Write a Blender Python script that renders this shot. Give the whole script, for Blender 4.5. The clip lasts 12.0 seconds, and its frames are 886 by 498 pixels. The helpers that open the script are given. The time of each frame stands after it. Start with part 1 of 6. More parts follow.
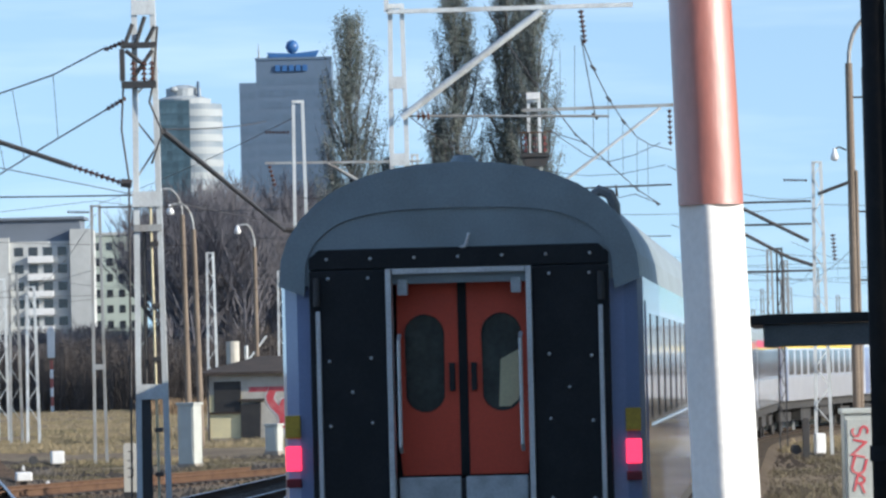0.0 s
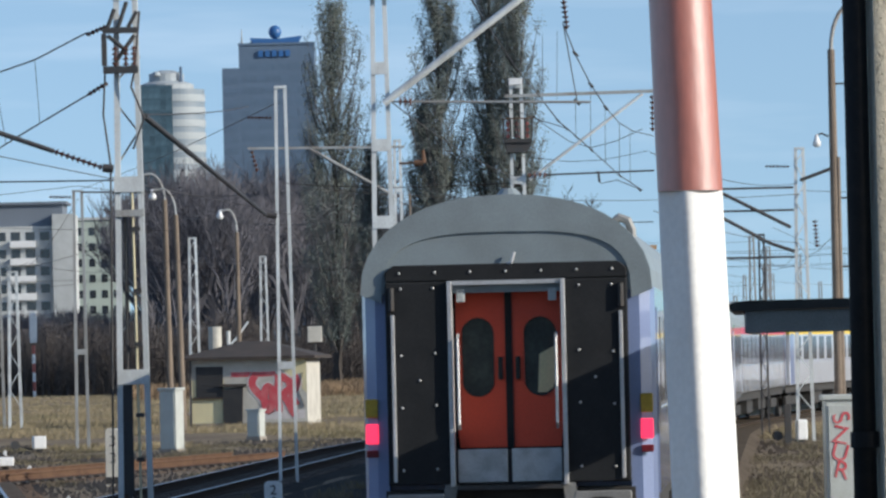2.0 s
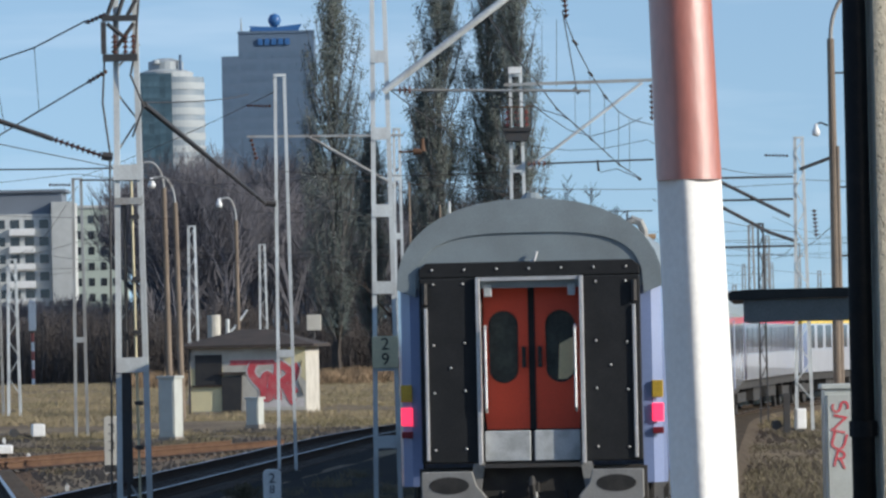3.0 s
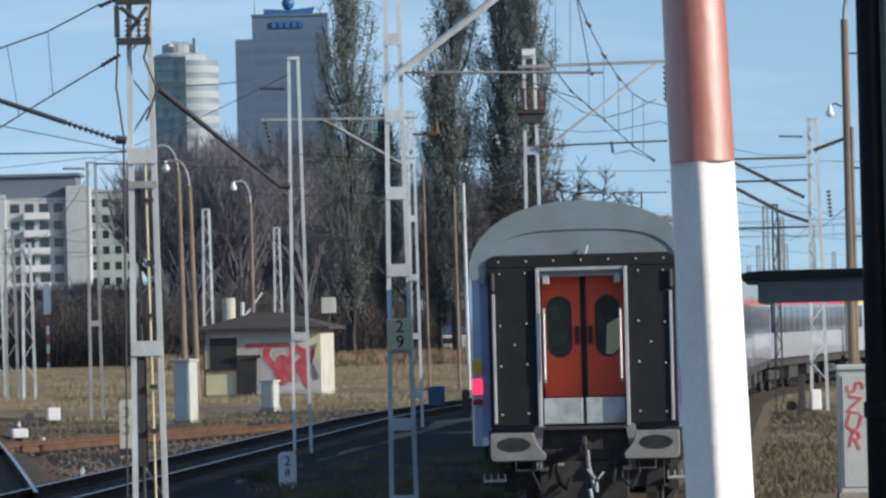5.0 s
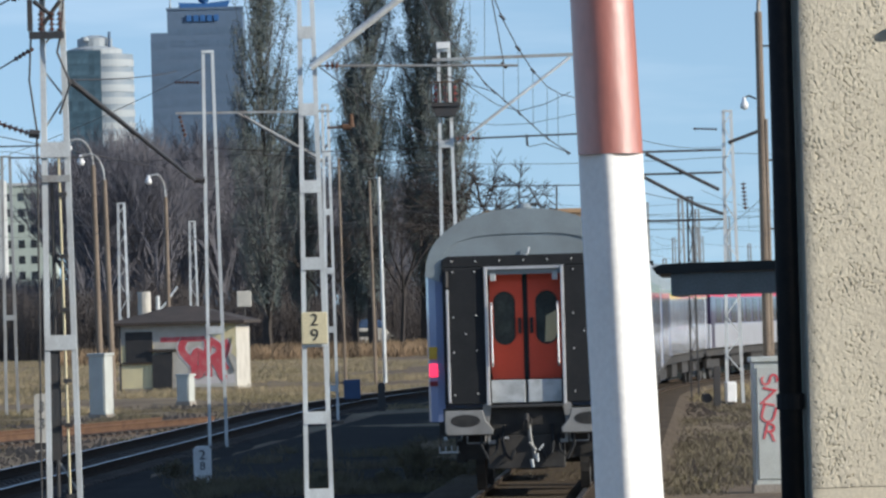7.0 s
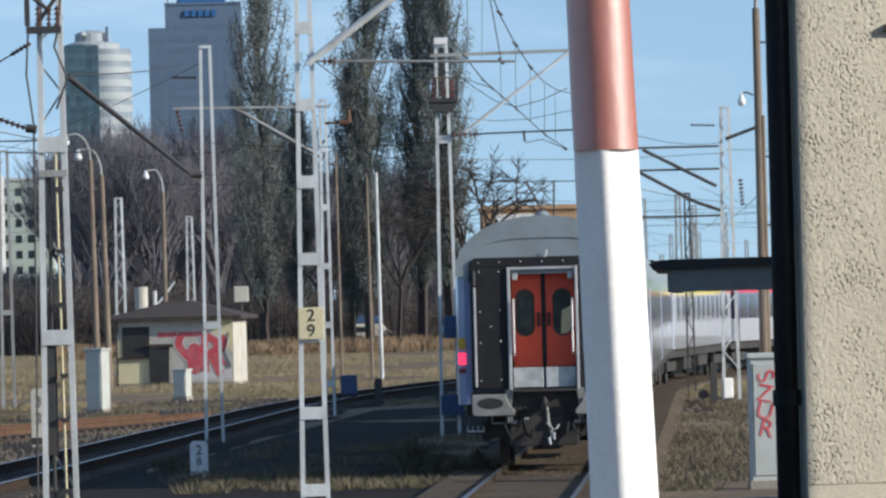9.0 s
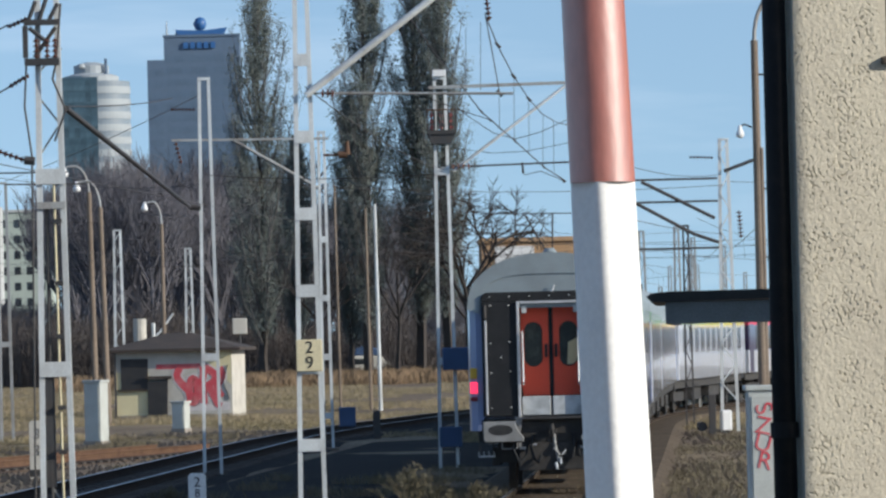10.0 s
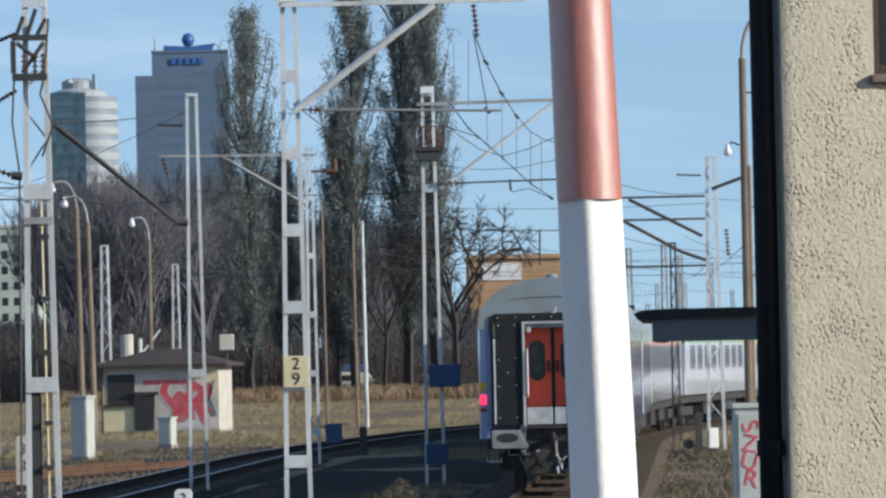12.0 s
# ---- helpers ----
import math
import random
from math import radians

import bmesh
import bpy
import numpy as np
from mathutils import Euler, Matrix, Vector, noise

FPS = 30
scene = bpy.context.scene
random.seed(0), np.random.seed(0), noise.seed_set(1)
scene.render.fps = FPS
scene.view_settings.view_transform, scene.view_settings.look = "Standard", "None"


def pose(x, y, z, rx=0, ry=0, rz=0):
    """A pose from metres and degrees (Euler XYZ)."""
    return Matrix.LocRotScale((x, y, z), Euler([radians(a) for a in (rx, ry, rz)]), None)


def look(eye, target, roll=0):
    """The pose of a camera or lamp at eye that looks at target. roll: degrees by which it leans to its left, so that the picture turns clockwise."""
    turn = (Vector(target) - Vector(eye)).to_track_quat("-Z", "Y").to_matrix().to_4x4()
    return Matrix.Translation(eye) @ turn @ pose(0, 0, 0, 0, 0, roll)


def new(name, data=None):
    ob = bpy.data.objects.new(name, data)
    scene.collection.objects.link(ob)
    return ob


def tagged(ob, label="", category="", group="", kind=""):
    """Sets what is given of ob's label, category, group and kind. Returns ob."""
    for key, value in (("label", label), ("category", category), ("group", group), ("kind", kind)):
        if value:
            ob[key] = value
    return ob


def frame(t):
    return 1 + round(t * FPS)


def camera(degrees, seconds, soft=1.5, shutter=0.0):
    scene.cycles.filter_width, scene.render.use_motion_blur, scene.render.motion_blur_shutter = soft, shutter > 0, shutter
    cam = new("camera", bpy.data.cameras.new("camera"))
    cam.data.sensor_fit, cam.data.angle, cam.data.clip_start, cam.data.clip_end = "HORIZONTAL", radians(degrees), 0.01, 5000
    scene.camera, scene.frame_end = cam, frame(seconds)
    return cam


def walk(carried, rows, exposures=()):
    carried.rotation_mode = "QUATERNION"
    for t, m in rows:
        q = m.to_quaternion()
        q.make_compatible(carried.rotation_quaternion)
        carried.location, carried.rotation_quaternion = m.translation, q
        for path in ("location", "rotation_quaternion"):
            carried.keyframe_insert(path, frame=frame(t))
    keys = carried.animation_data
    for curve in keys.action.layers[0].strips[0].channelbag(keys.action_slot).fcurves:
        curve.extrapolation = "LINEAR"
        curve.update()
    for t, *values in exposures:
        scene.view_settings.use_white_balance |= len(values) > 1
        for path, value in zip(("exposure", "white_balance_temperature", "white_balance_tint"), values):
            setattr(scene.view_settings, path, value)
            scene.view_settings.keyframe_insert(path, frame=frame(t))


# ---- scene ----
cam = camera(10.0, 12.0, soft=2.5)
walk(cam, [
    (0.0, look((-0.022, 0, 2.58), (-0.106, 100, 4.909), -1.41)),
    (0.5, look((-0.025, 0, 2.58), (-0.064, 100, 4.663), -1.46)),
    (1.0, look((-0.015, 0, 2.58), (0.359, 100, 4.802), -1.27)),
    (1.5, look((-0.012, 0, 2.58), (0.407, 100, 5.053), -1.34)),
    (2.0, look((-0.011, 0, 2.58), (0.242, 100, 4.617), -1.32)),
    (2.5, look((-0.011, 0, 2.58), (0.280, 100, 4.686), -1.24)),
    (3.0, look((-0.010, 0, 2.58), (0.254, 100, 4.390), -1.22)),
    (5.0, look((-0.006, 0, 2.58), (-0.037, 100, 4.047), -1.44)),
    (5.5, look((0.000, 0, 2.58), (0.000, 100, 4.153), -1.35)),
    (6.0, look((0.005, 0, 2.58), (0.809, 100, 3.980), -1.18)),
    (6.5, look((0.013, 0, 2.58), (1.177, 100, 3.901), -1.43)),
    (7.0, look((0.018, 0, 2.58), (1.640, 100, 3.868), -1.60)),
    (9.0, look((0.024, 0, 2.58), (1.698, 100, 3.781), -1.48)),
    (9.5, look((0.029, 0, 2.58), (1.609, 100, 4.091), -1.54)),
    (10.0, look((0.031, 0, 2.58), (1.745, 100, 4.413), -1.46)),
    (10.5, look((0.028, 0, 2.58), (1.834, 100, 4.413), -1.45)),
    (11.0, look((0.030, 0, 2.58), (1.968, 100, 4.583), -1.35)),
    (11.5, look((0.030, 0, 2.58), (2.114, 100, 4.593), -1.46)),
    (12.0, look((0.033, 0, 2.58), (2.005, 100, 4.739), -1.25)),
], exposures=[(0.0, 0.40), (0.6, 0.32), (1.1, 0.20), (1.6, 0.04), (3.0, -0.03), (5.0, 0.0), (5.5, -0.08), (6.0, -0.03), (6.5, -0.07), (7.0, 0.06), (9.0, 0.06), (9.5, -0.01), (12.0, 0.0)])

# ---- world and sun ----
SUN_EL, SUN_BACK = 21.5, 22.0          # degrees above the horizon; degrees behind the line of the x axis
world = bpy.data.worlds.new("world")
scene.world = world
world.use_nodes = True
wn, wl = world.node_tree.nodes, world.node_tree.links
sky = wn.new("ShaderNodeTexSky")
sky.sky_type = "NISHITA"
sky.sun_disc = False
sky.sun_elevation, sky.sun_rotation = radians(SUN_EL), radians(90 + SUN_BACK)
sky.air_density, sky.dust_density, sky.ozone_density = 1.0, 0.5, 2.6
# thin streaks of high cloud
wc = wn.new("ShaderNodeTexCoord")
wm = wn.new("ShaderNodeMapping")
wm.inputs["Scale"].default_value = (9, 9, 70)
wz = wn.new("ShaderNodeTexNoise")
wz.inputs["Scale"].default_value, wz.inputs["Detail"].default_value = 1.6, 4
wr = wn.new("ShaderNodeMapRange")
wr.inputs["From Min"].default_value, wr.inputs["From Max"].default_value = 0.5, 0.75
wr.inputs["To Max"].default_value = 0.09
wx = wn.new("ShaderNodeMix")
wx.data_type = "RGBA"
wx.inputs["B"].default_value = (9.0, 9.3, 9.8, 1)
wl.new(wc.outputs["Generated"], wm.inputs["Vector"])
wl.new(wm.outputs["Vector"], wz.inputs["Vector"])
wl.new(wz.outputs["Fac"], wr.inputs["Value"])
wl.new(wr.outputs["Result"], wx.inputs["Factor"])
# the sky's colour a little above the horizon is carried down to it
wk = wn.new("ShaderNodeVectorMath")
wk.operation = "MULTIPLY_ADD"
wk.inputs[1].default_value, wk.inputs[2].default_value = (1, 1, 0.85), (0, 0, 0.13)
wl.new(wc.outputs["Generated"], wk.inputs[0])
wl.new(wk.outputs["Vector"], sky.inputs["Vector"])
wl.new(sky.outputs["Color"], wx.inputs["A"])
wl.new(wx.outputs["Result"], wn["Background"].inputs["Color"])
wn["Background"].inputs["Strength"].default_value = 0.165
sun = new("sun", bpy.data.lights.new("sun", "SUN"))
sun.data.energy, sun.data.angle, sun.data.color = 4.5, radians(0.55), (1.0, 0.93, 0.82)
sun_way = Vector((math.cos(radians(SUN_BACK)) * math.cos(radians(SUN_EL)), -math.sin(radians(SUN_BACK)) * math.cos(radians(SUN_EL)), math.sin(radians(SUN_EL))))
sun.matrix_world = look(sun_way * 200, (0, 0, 0))


# ---- materials ----
def mat(name, base, rough=0.7, metal=0.0, other=None, scale=4.0, amount=0.5, grain=0.15, grain_scale=60.0, bump=0.2, bump_scale=80.0, glow=0.0, spec=0.5, per_piece=0.0, stretch=(1, 1, 1)):
    """Base colour with stains towards a second colour, fine grain and relief."""
    m = bpy.data.materials.new(name)
    m.use_nodes = True
    n, l = m.node_tree.nodes, m.node_tree.links
    b = n["Principled BSDF"]
    other = other or tuple(c * 0.6 for c in base)
    co = n.new("ShaderNodeTexCoord")
    mp = n.new("ShaderNodeMapping")
    mp.inputs["Scale"].default_value = stretch
    l.new(co.outputs["Object"], mp.inputs["Vector"])
    n1 = n.new("ShaderNodeTexNoise")
    n1.inputs["Scale"].default_value, n1.inputs["Detail"].default_value = scale, 5
    n2 = n.new("ShaderNodeTexNoise")
    n2.inputs["Scale"].default_value, n2.inputs["Detail"].default_value = grain_scale, 3
    l.new(mp.outputs["Vector"], n1.inputs["Vector"])
    l.new(mp.outputs["Vector"], n2.inputs["Vector"])
    r1 = n.new("ShaderNodeMapRange")
    r1.inputs["From Min"].default_value, r1.inputs["From Max"].default_value, r1.inputs["To Max"].default_value = 0.42, 0.72, amount
    l.new(n1.outputs["Fac"], r1.inputs["Value"])
    mx = n.new("ShaderNodeMix")
    mx.data_type = "RGBA"
    mx.inputs["A"].default_value, mx.inputs["B"].default_value = (*base, 1), (*other, 1)
    l.new(r1.outputs["Result"], mx.inputs["Factor"])
    r2 = n.new("ShaderNodeMapRange")
    r2.inputs["From Min"].default_value, r2.inputs["From Max"].default_value = 0.3, 0.7
    r2.inputs["To Min"].default_value, r2.inputs["To Max"].default_value = 1 - grain, 1 + grain
    l.new(n2.outputs["Fac"], r2.inputs["Value"])
    hv = n.new("ShaderNodeHueSaturation")
    l.new(mx.outputs["Result"], hv.inputs["Color"])
    value = r2.outputs["Result"]
    if per_piece:
        oi = n.new("ShaderNodeObjectInfo")
        r3 = n.new("ShaderNodeMapRange")
        r3.inputs["To Min"].default_value, r3.inputs["To Max"].default_value = 1 - per_piece, 1 + per_piece
        l.new(oi.outputs["Random"], r3.inputs["Value"])
        mu = n.new("ShaderNodeMath")
        mu.operation = "MULTIPLY"
        l.new(value, mu.inputs[0])
        l.new(r3.outputs["Result"], mu.inputs[1])
        value = mu.outputs[0]
    l.new(value, hv.inputs["Value"])
    l.new(hv.outputs["Color"], b.inputs["Base Color"])
    b.inputs["Roughness"].default_value, b.inputs["Metallic"].default_value = rough, metal
    b.inputs["Specular IOR Level"].default_value = spec
    if bump:
        n3 = n.new("ShaderNodeTexNoise")
        n3.inputs["Scale"].default_value, n3.inputs["Detail"].default_value = bump_scale, 4
        l.new(mp.outputs["Vector"], n3.inputs["Vector"])
        bp = n.new("ShaderNodeBump")
        bp.inputs["Strength"].default_value, bp.inputs["Distance"].default_value = bump, 0.02
        l.new(n3.outputs["Fac"], bp.inputs["Height"])
        l.new(bp.outputs["Normal"], b.inputs["Normal"])
    if glow:
        b.inputs["Emission Color"].default_value, b.inputs["Emission Strength"].default_value = (*base, 1), glow
    return m


M_GROUND = mat("dirt_and_dry_grass", (0.175, 0.135, 0.098), 0.95, other=(0.27, 0.22, 0.14), scale=0.12, amount=0.9, grain=0.35, grain_scale=5.0, bump=0.8, bump_scale=6.0, spec=0.1)
# base colour lowered to near black to deepen the train's shade on it
M_BALLAST = mat("ballast_darkened_for_shade", (0.024, 0.0225, 0.0215), 0.95, other=(0.038, 0.033, 0.029), scale=0.5, amount=0.8, grain=0.5, grain_scale=18.0, bump=0.9, bump_scale=18.0, spec=0.1)
M_BALLAST2 = mat("rusty_brown_ballast", (0.13, 0.085, 0.055), 0.95, other=(0.2, 0.14, 0.09), scale=0.4, amount=0.8, grain=0.5, grain_scale=14.0, bump=0.9, bump_scale=14.0, spec=0.1)
M_RAIL = mat("polished_steel_rail", (0.45, 0.46, 0.48), 0.30, 0.9, other=(0.3, 0.28, 0.26), scale=2, amount=0.4)
M_RAIL_SIDE = mat("dark_rusty_rail_side", (0.045, 0.035, 0.028), 0.9, other=(0.07, 0.05, 0.035), scale=3, amount=0.6, spec=0.1)
M_RUST = mat("rusty_steel", (0.15, 0.085, 0.05), 0.8, 0.2, other=(0.08, 0.04, 0.025), scale=3, amount=0.8, grain=0.3)
M_SLEEPER = mat("dark_weathered_sleeper", (0.085, 0.07, 0.058), 0.9, other=(0.05, 0.04, 0.032), scale=3, grain=0.3, per_piece=0.25)
M_EARTH = mat("brown_trodden_earth", (0.095, 0.074, 0.055), 0.95, other=(0.15, 0.12, 0.085), scale=0.8, amount=0.8, grain=0.4, grain_scale=12.0, bump=0.9, bump_scale=12.0, spec=0.1)
M_TALL = mat("tall_reddish_dry_weeds", (0.25, 0.175, 0.11), 0.9, other=(0.13, 0.10, 0.065), scale=0.2, amount=0.9, grain=0.3, grain_scale=2.0, bump=0, spec=0.1)
M_GRASS = mat("dry_straw_grass", (0.30, 0.245, 0.155), 0.9, other=(0.15, 0.135, 0.075), scale=0.12, amount=0.9, grain=0.4, grain_scale=2.5, bump=0, spec=0.1)
M_WEED = mat("brown_green_weeds", (0.14, 0.125, 0.08), 0.9, other=(0.185, 0.15, 0.115), scale=0.5, amount=0.9, grain=0.4, grain_scale=3.0, bump=0, spec=0.1)
M_RED_POST = mat("weathered_red_brown_paint", (0.44, 0.14, 0.10), 0.42, spec=1.0, other=(0.38, 0.12, 0.09), scale=5, amount=0.6, grain=0.1, grain_scale=40, bump=0.10, bump_scale=30, stretch=(1, 1, 0.4))
M_RED_POST.node_tree.nodes["Principled BSDF"].inputs["IOR"].default_value = 1.75
M_RED_POST.node_tree.nodes["Principled BSDF"].inputs["Coat Weight"].default_value = 0.35
M_RED_POST.node_tree.nodes["Principled BSDF"].inputs["Coat Roughness"].default_value = 0.40
M_WHITE_POST = mat("chalky_white_paint", (0.82, 0.82, 0.80), 0.75, other=(0.70, 0.69, 0.67), scale=6, amount=0.4, grain=0.04, grain_scale=50, bump=0.12, bump_scale=40)
M_MAST = mat("aluminium_paint_steel", (0.68, 0.72, 0.72), 0.55, 0.15, other=(0.34, 0.33, 0.31), scale=2.2, amount=0.7, grain=0.1, bump=0.1, per_piece=0.1, stretch=(1, 1, 0.4))
M_MAST_OLD = mat("weathered_grey_steel", (0.36, 0.38, 0.38), 0.6, 0.15, other=(0.22, 0.17, 0.13), scale=2.2, amount=0.7, grain=0.15, bump=0.1, per_piece=0.12, stretch=(1, 1, 0.4))
M_DARKSTEEL = mat("dark_weathered_steel", (0.065, 0.066, 0.068), 0.6, 0.4, other=(0.085, 0.07, 0.06), scale=5, amount=0.7)
M_INSUL = mat("brown_glazed_porcelain", (0.09, 0.04, 0.03), 0.25, other=(0.13, 0.08, 0.06), scale=6)
M_WIRE = mat("oxidised_copper_wire", (0.07, 0.06, 0.055), 0.6, 0.5, scale=3)
M_CONC = mat("weathered_concrete", (0.33, 0.30, 0.26), 0.9, other=(0.2, 0.17, 0.14), scale=1.5, amount=0.7, grain=0.2, bump=0.3, stretch=(1, 1, 0.35))
M_CONC_BROWN = mat("brown_stained_concrete", (0.24, 0.19, 0.145), 0.9, other=(0.11, 0.085, 0.068), scale=1.5, amount=0.7, grain=0.2, bump=0.3, stretch=(1, 1, 0.35))
M_TAR = mat("tarred_metal_sheet", (0.03, 0.03, 0.031), 0.6, other=(0.055, 0.05, 0.045), scale=3)
M_FASCIA = mat("grey_painted_fascia", (0.26, 0.265, 0.265), 0.8, other=(0.15, 0.145, 0.14), scale=2, amount=0.6)
M_PIPE = mat("dark_painted_pipe", (0.016, 0.016, 0.017), 0.75, other=(0.03, 0.027, 0.024), scale=6, spec=0.2)


def stucco():
    """Pale roughcast; the shade of scattered pits is painted in as darker specks."""
    m = mat("coarse_roughcast_render", (0.60, 0.56, 0.46), 0.95, other=(0.51, 0.47, 0.39), scale=0.9, amount=0.7, grain=0.10, grain_scale=30, bump=0, spec=0.1)
    n, l = m.node_tree.nodes, m.node_tree.links
    b = n["Principled BSDF"]
    co = n.new("ShaderNodeTexCoord")
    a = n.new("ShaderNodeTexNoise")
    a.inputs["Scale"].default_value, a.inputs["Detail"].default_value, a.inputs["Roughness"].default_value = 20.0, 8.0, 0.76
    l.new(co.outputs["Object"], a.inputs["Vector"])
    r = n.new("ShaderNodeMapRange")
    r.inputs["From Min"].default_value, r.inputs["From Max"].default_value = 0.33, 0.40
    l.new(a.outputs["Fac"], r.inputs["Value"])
    g = n.new("ShaderNodeTexNoise")
    g.inputs["Scale"].default_value, g.inputs["Detail"].default_value, g.inputs["Roughness"].default_value = 34.0, 6.0, 0.72
    l.new(co.outputs["Object"], g.inputs["Vector"])
    bp = n.new("ShaderNodeBump")
    bp.inputs["Strength"].default_value, bp.inputs["Distance"].default_value = 0.5, 0.012
    l.new(g.outputs["Fac"], bp.inputs["Height"])
    l.new(bp.outputs["Normal"], b.inputs["Normal"])
    # pit shade as colour, independent of the bump
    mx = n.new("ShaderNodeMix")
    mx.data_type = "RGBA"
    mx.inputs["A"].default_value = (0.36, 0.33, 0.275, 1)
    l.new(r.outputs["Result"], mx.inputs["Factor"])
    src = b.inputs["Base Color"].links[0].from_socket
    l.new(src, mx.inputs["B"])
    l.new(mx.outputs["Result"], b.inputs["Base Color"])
    return m


M_STUCCO = stucco()
M_ROOF_GREY = mat("dusty_grey_roof_paint", (0.275, 0.325, 0.345), 0.5, 0.1, other=(0.19, 0.215, 0.22), scale=1.6, amount=0.7, grain=0.08, bump=0.05)
M_COACH = mat("faded_blue_paint", (0.20, 0.265, 0.46), 0.35, other=(0.16, 0.215, 0.38), scale=1.2, amount=0.6, grain=0.05, bump=0.03)
M_COACH_WHITE = mat("white_coach_paint", (0.60, 0.63, 0.69), 0.35, other=(0.48, 0.50, 0.55), scale=1.0, amount=0.5, grain=0.05, bump=0.02)
M_COACH_GREEN = mat("green_coach_paint", (0.16, 0.42, 0.13), 0.35, scale=1.0, amount=0.4, grain=0.05, bump=0.02)
M_COACH_PURPLE = mat("dark_violet_coach_paint", (0.05, 0.035, 0.10), 0.3, scale=1.0, amount=0.4, bump=0.02)
M_COACH_RED = mat("crimson_coach_stripe", (0.6, 0.06, 0.12), 0.4, scale=1.0, amount=0.4, bump=0.02)
M_COACH_YELLOW = mat("yellow_coach_stripe", (0.75, 0.55, 0.08), 0.4, scale=1.0, amount=0.3, bump=0.02)
for m_ in (M_COACH, M_COACH_WHITE, M_COACH_GREEN, M_COACH_PURPLE):
    # varnished paint, mirror-like along the length of the train
    m_.node_tree.nodes["Principled BSDF"].inputs["Coat Weight"].default_value = 1.0
    m_.node_tree.nodes["Principled BSDF"].inputs["Coat Roughness"].default_value = 0.06
M_RUBBER = mat("matt_black_rubber", (0.0165, 0.018, 0.020), 0.7, other=(0.027, 0.0285, 0.031), scale=3, amount=0.7, grain=0.15, bump=0.1, spec=0.3)
M_STUD = mat("bright_bolt_heads", (0.58, 0.58, 0.57), 0.45, 0.3, scale=3, amount=0.2)
M_ALU = mat("bare_aluminium_rail", (0.66, 0.66, 0.66), 0.45, 0.5, other=(0.4, 0.4, 0.4), scale=4, amount=0.5)
M_DOOR_RED = mat("orange_red_door_paint", (0.78, 0.092, 0.042), 0.45, other=(0.66, 0.078, 0.036), scale=2, amount=0.5, grain=0.06, bump=0.03)
M_KICK = mat("scuffed_grey_white_panel", (0.50, 0.53, 0.54), 0.6, other=(0.24, 0.25, 0.25), scale=5, amount=0.8, grain=0.12)
M_BUFFER = mat("greasy_grey_buffer_steel", (0.30, 0.30, 0.29), 0.6, 0.2, other=(0.17, 0.165, 0.155), scale=3, amount=0.6)
M_GREASE = mat("black_grease", (0.03, 0.029, 0.027), 0.4, other=(0.06, 0.055, 0.05), scale=9, amount=0.8)
M_UNDER = mat("dusty_black_underframe", (0.034, 0.033, 0.032), 0.8, other=(0.075, 0.068, 0.06), scale=3, amount=0.7)
M_TAIL = mat("lit_red_tail_lamp", (1.0, 0.04, 0.11), 0.3, other=(1.0, 0.04, 0.11), bump=0, glow=1.4)
M_LENS_OFF = mat("dull_red_lens", (0.2, 0.02, 0.03), 0.3, bump=0)
M_LENS_YELLOW = mat("yellow_warning_plate", (0.55, 0.36, 0.04), 0.5, bump=0)


def glass(name, tint, rough=0.06):
    m = bpy.data.materials.new(name)
    m.use_nodes = True
    b = m.node_tree.nodes["Principled BSDF"]
    b.inputs["Base Color"].default_value = (*tint, 1)
    b.inputs["Roughness"].default_value = rough
    b.inputs["IOR"].default_value = 1.5
    b.inputs["Coat Weight"].default_value = 0.6
    return m


M_GLASS = glass("dark_window_glass", (0.03, 0.035, 0.04))
# paler green-grey blotches paint the light that shows in the door panes
M_DOOR_GLASS = mat("door_glass_with_painted_light", (0.045, 0.055, 0.052), 0.12, other=(0.09, 0.105, 0.095), scale=3.5, amount=0.8, grain=0.2, grain_scale=20, bump=0)
M_SIDE_GLASS = mat("tinted_coach_glass", (0.05, 0.052, 0.06), 0.08, other=(0.08, 0.08, 0.09), scale=0.6, amount=0.7, bump=0, spec=0.5)
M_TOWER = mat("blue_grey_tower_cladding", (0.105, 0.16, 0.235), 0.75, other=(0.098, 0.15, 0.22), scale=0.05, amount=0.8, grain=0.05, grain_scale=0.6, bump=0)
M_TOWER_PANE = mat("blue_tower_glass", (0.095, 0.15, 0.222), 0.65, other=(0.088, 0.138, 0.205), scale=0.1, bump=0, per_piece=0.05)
M_TEAL_GLASS = mat("dark_teal_tower_glass", (0.05, 0.095, 0.125), 0.3, other=(0.085, 0.14, 0.175), scale=0.09, amount=0.8, grain=0.2, grain_scale=0.4, bump=0, per_piece=0.25)
M_RIBBON = mat("grey_ribbon_glass", (0.23, 0.28, 0.32), 0.4, scale=0.1, amount=0.3, bump=0)
M_WT_WHITE = mat("pale_tower_stone", (0.36, 0.40, 0.42), 0.7, scale=0.05, amount=0.2, bump=0)
M_LOGO_BLUE = mat("blue_sign_enamel", (0.035, 0.13, 0.33), 0.4, bump=0, scale=0.3, amount=0.2)
M_FLAT = mat("pale_prefab_panels", (0.50, 0.52, 0.51), 0.85, other=(0.40, 0.42, 0.42), scale=0.1, amount=0.7, grain=0.06, grain_scale=1.0, bump=0)
M_FLAT_GREEN = mat("pale_green_render", (0.42, 0.48, 0.42), 0.85, other=(0.36, 0.41, 0.36), scale=0.1, amount=0.6, bump=0)
M_FLAT_ROOF = mat("slate_grey_roof_storey", (0.16, 0.19, 0.23), 0.7, scale=0.1, amount=0.4, bump=0)
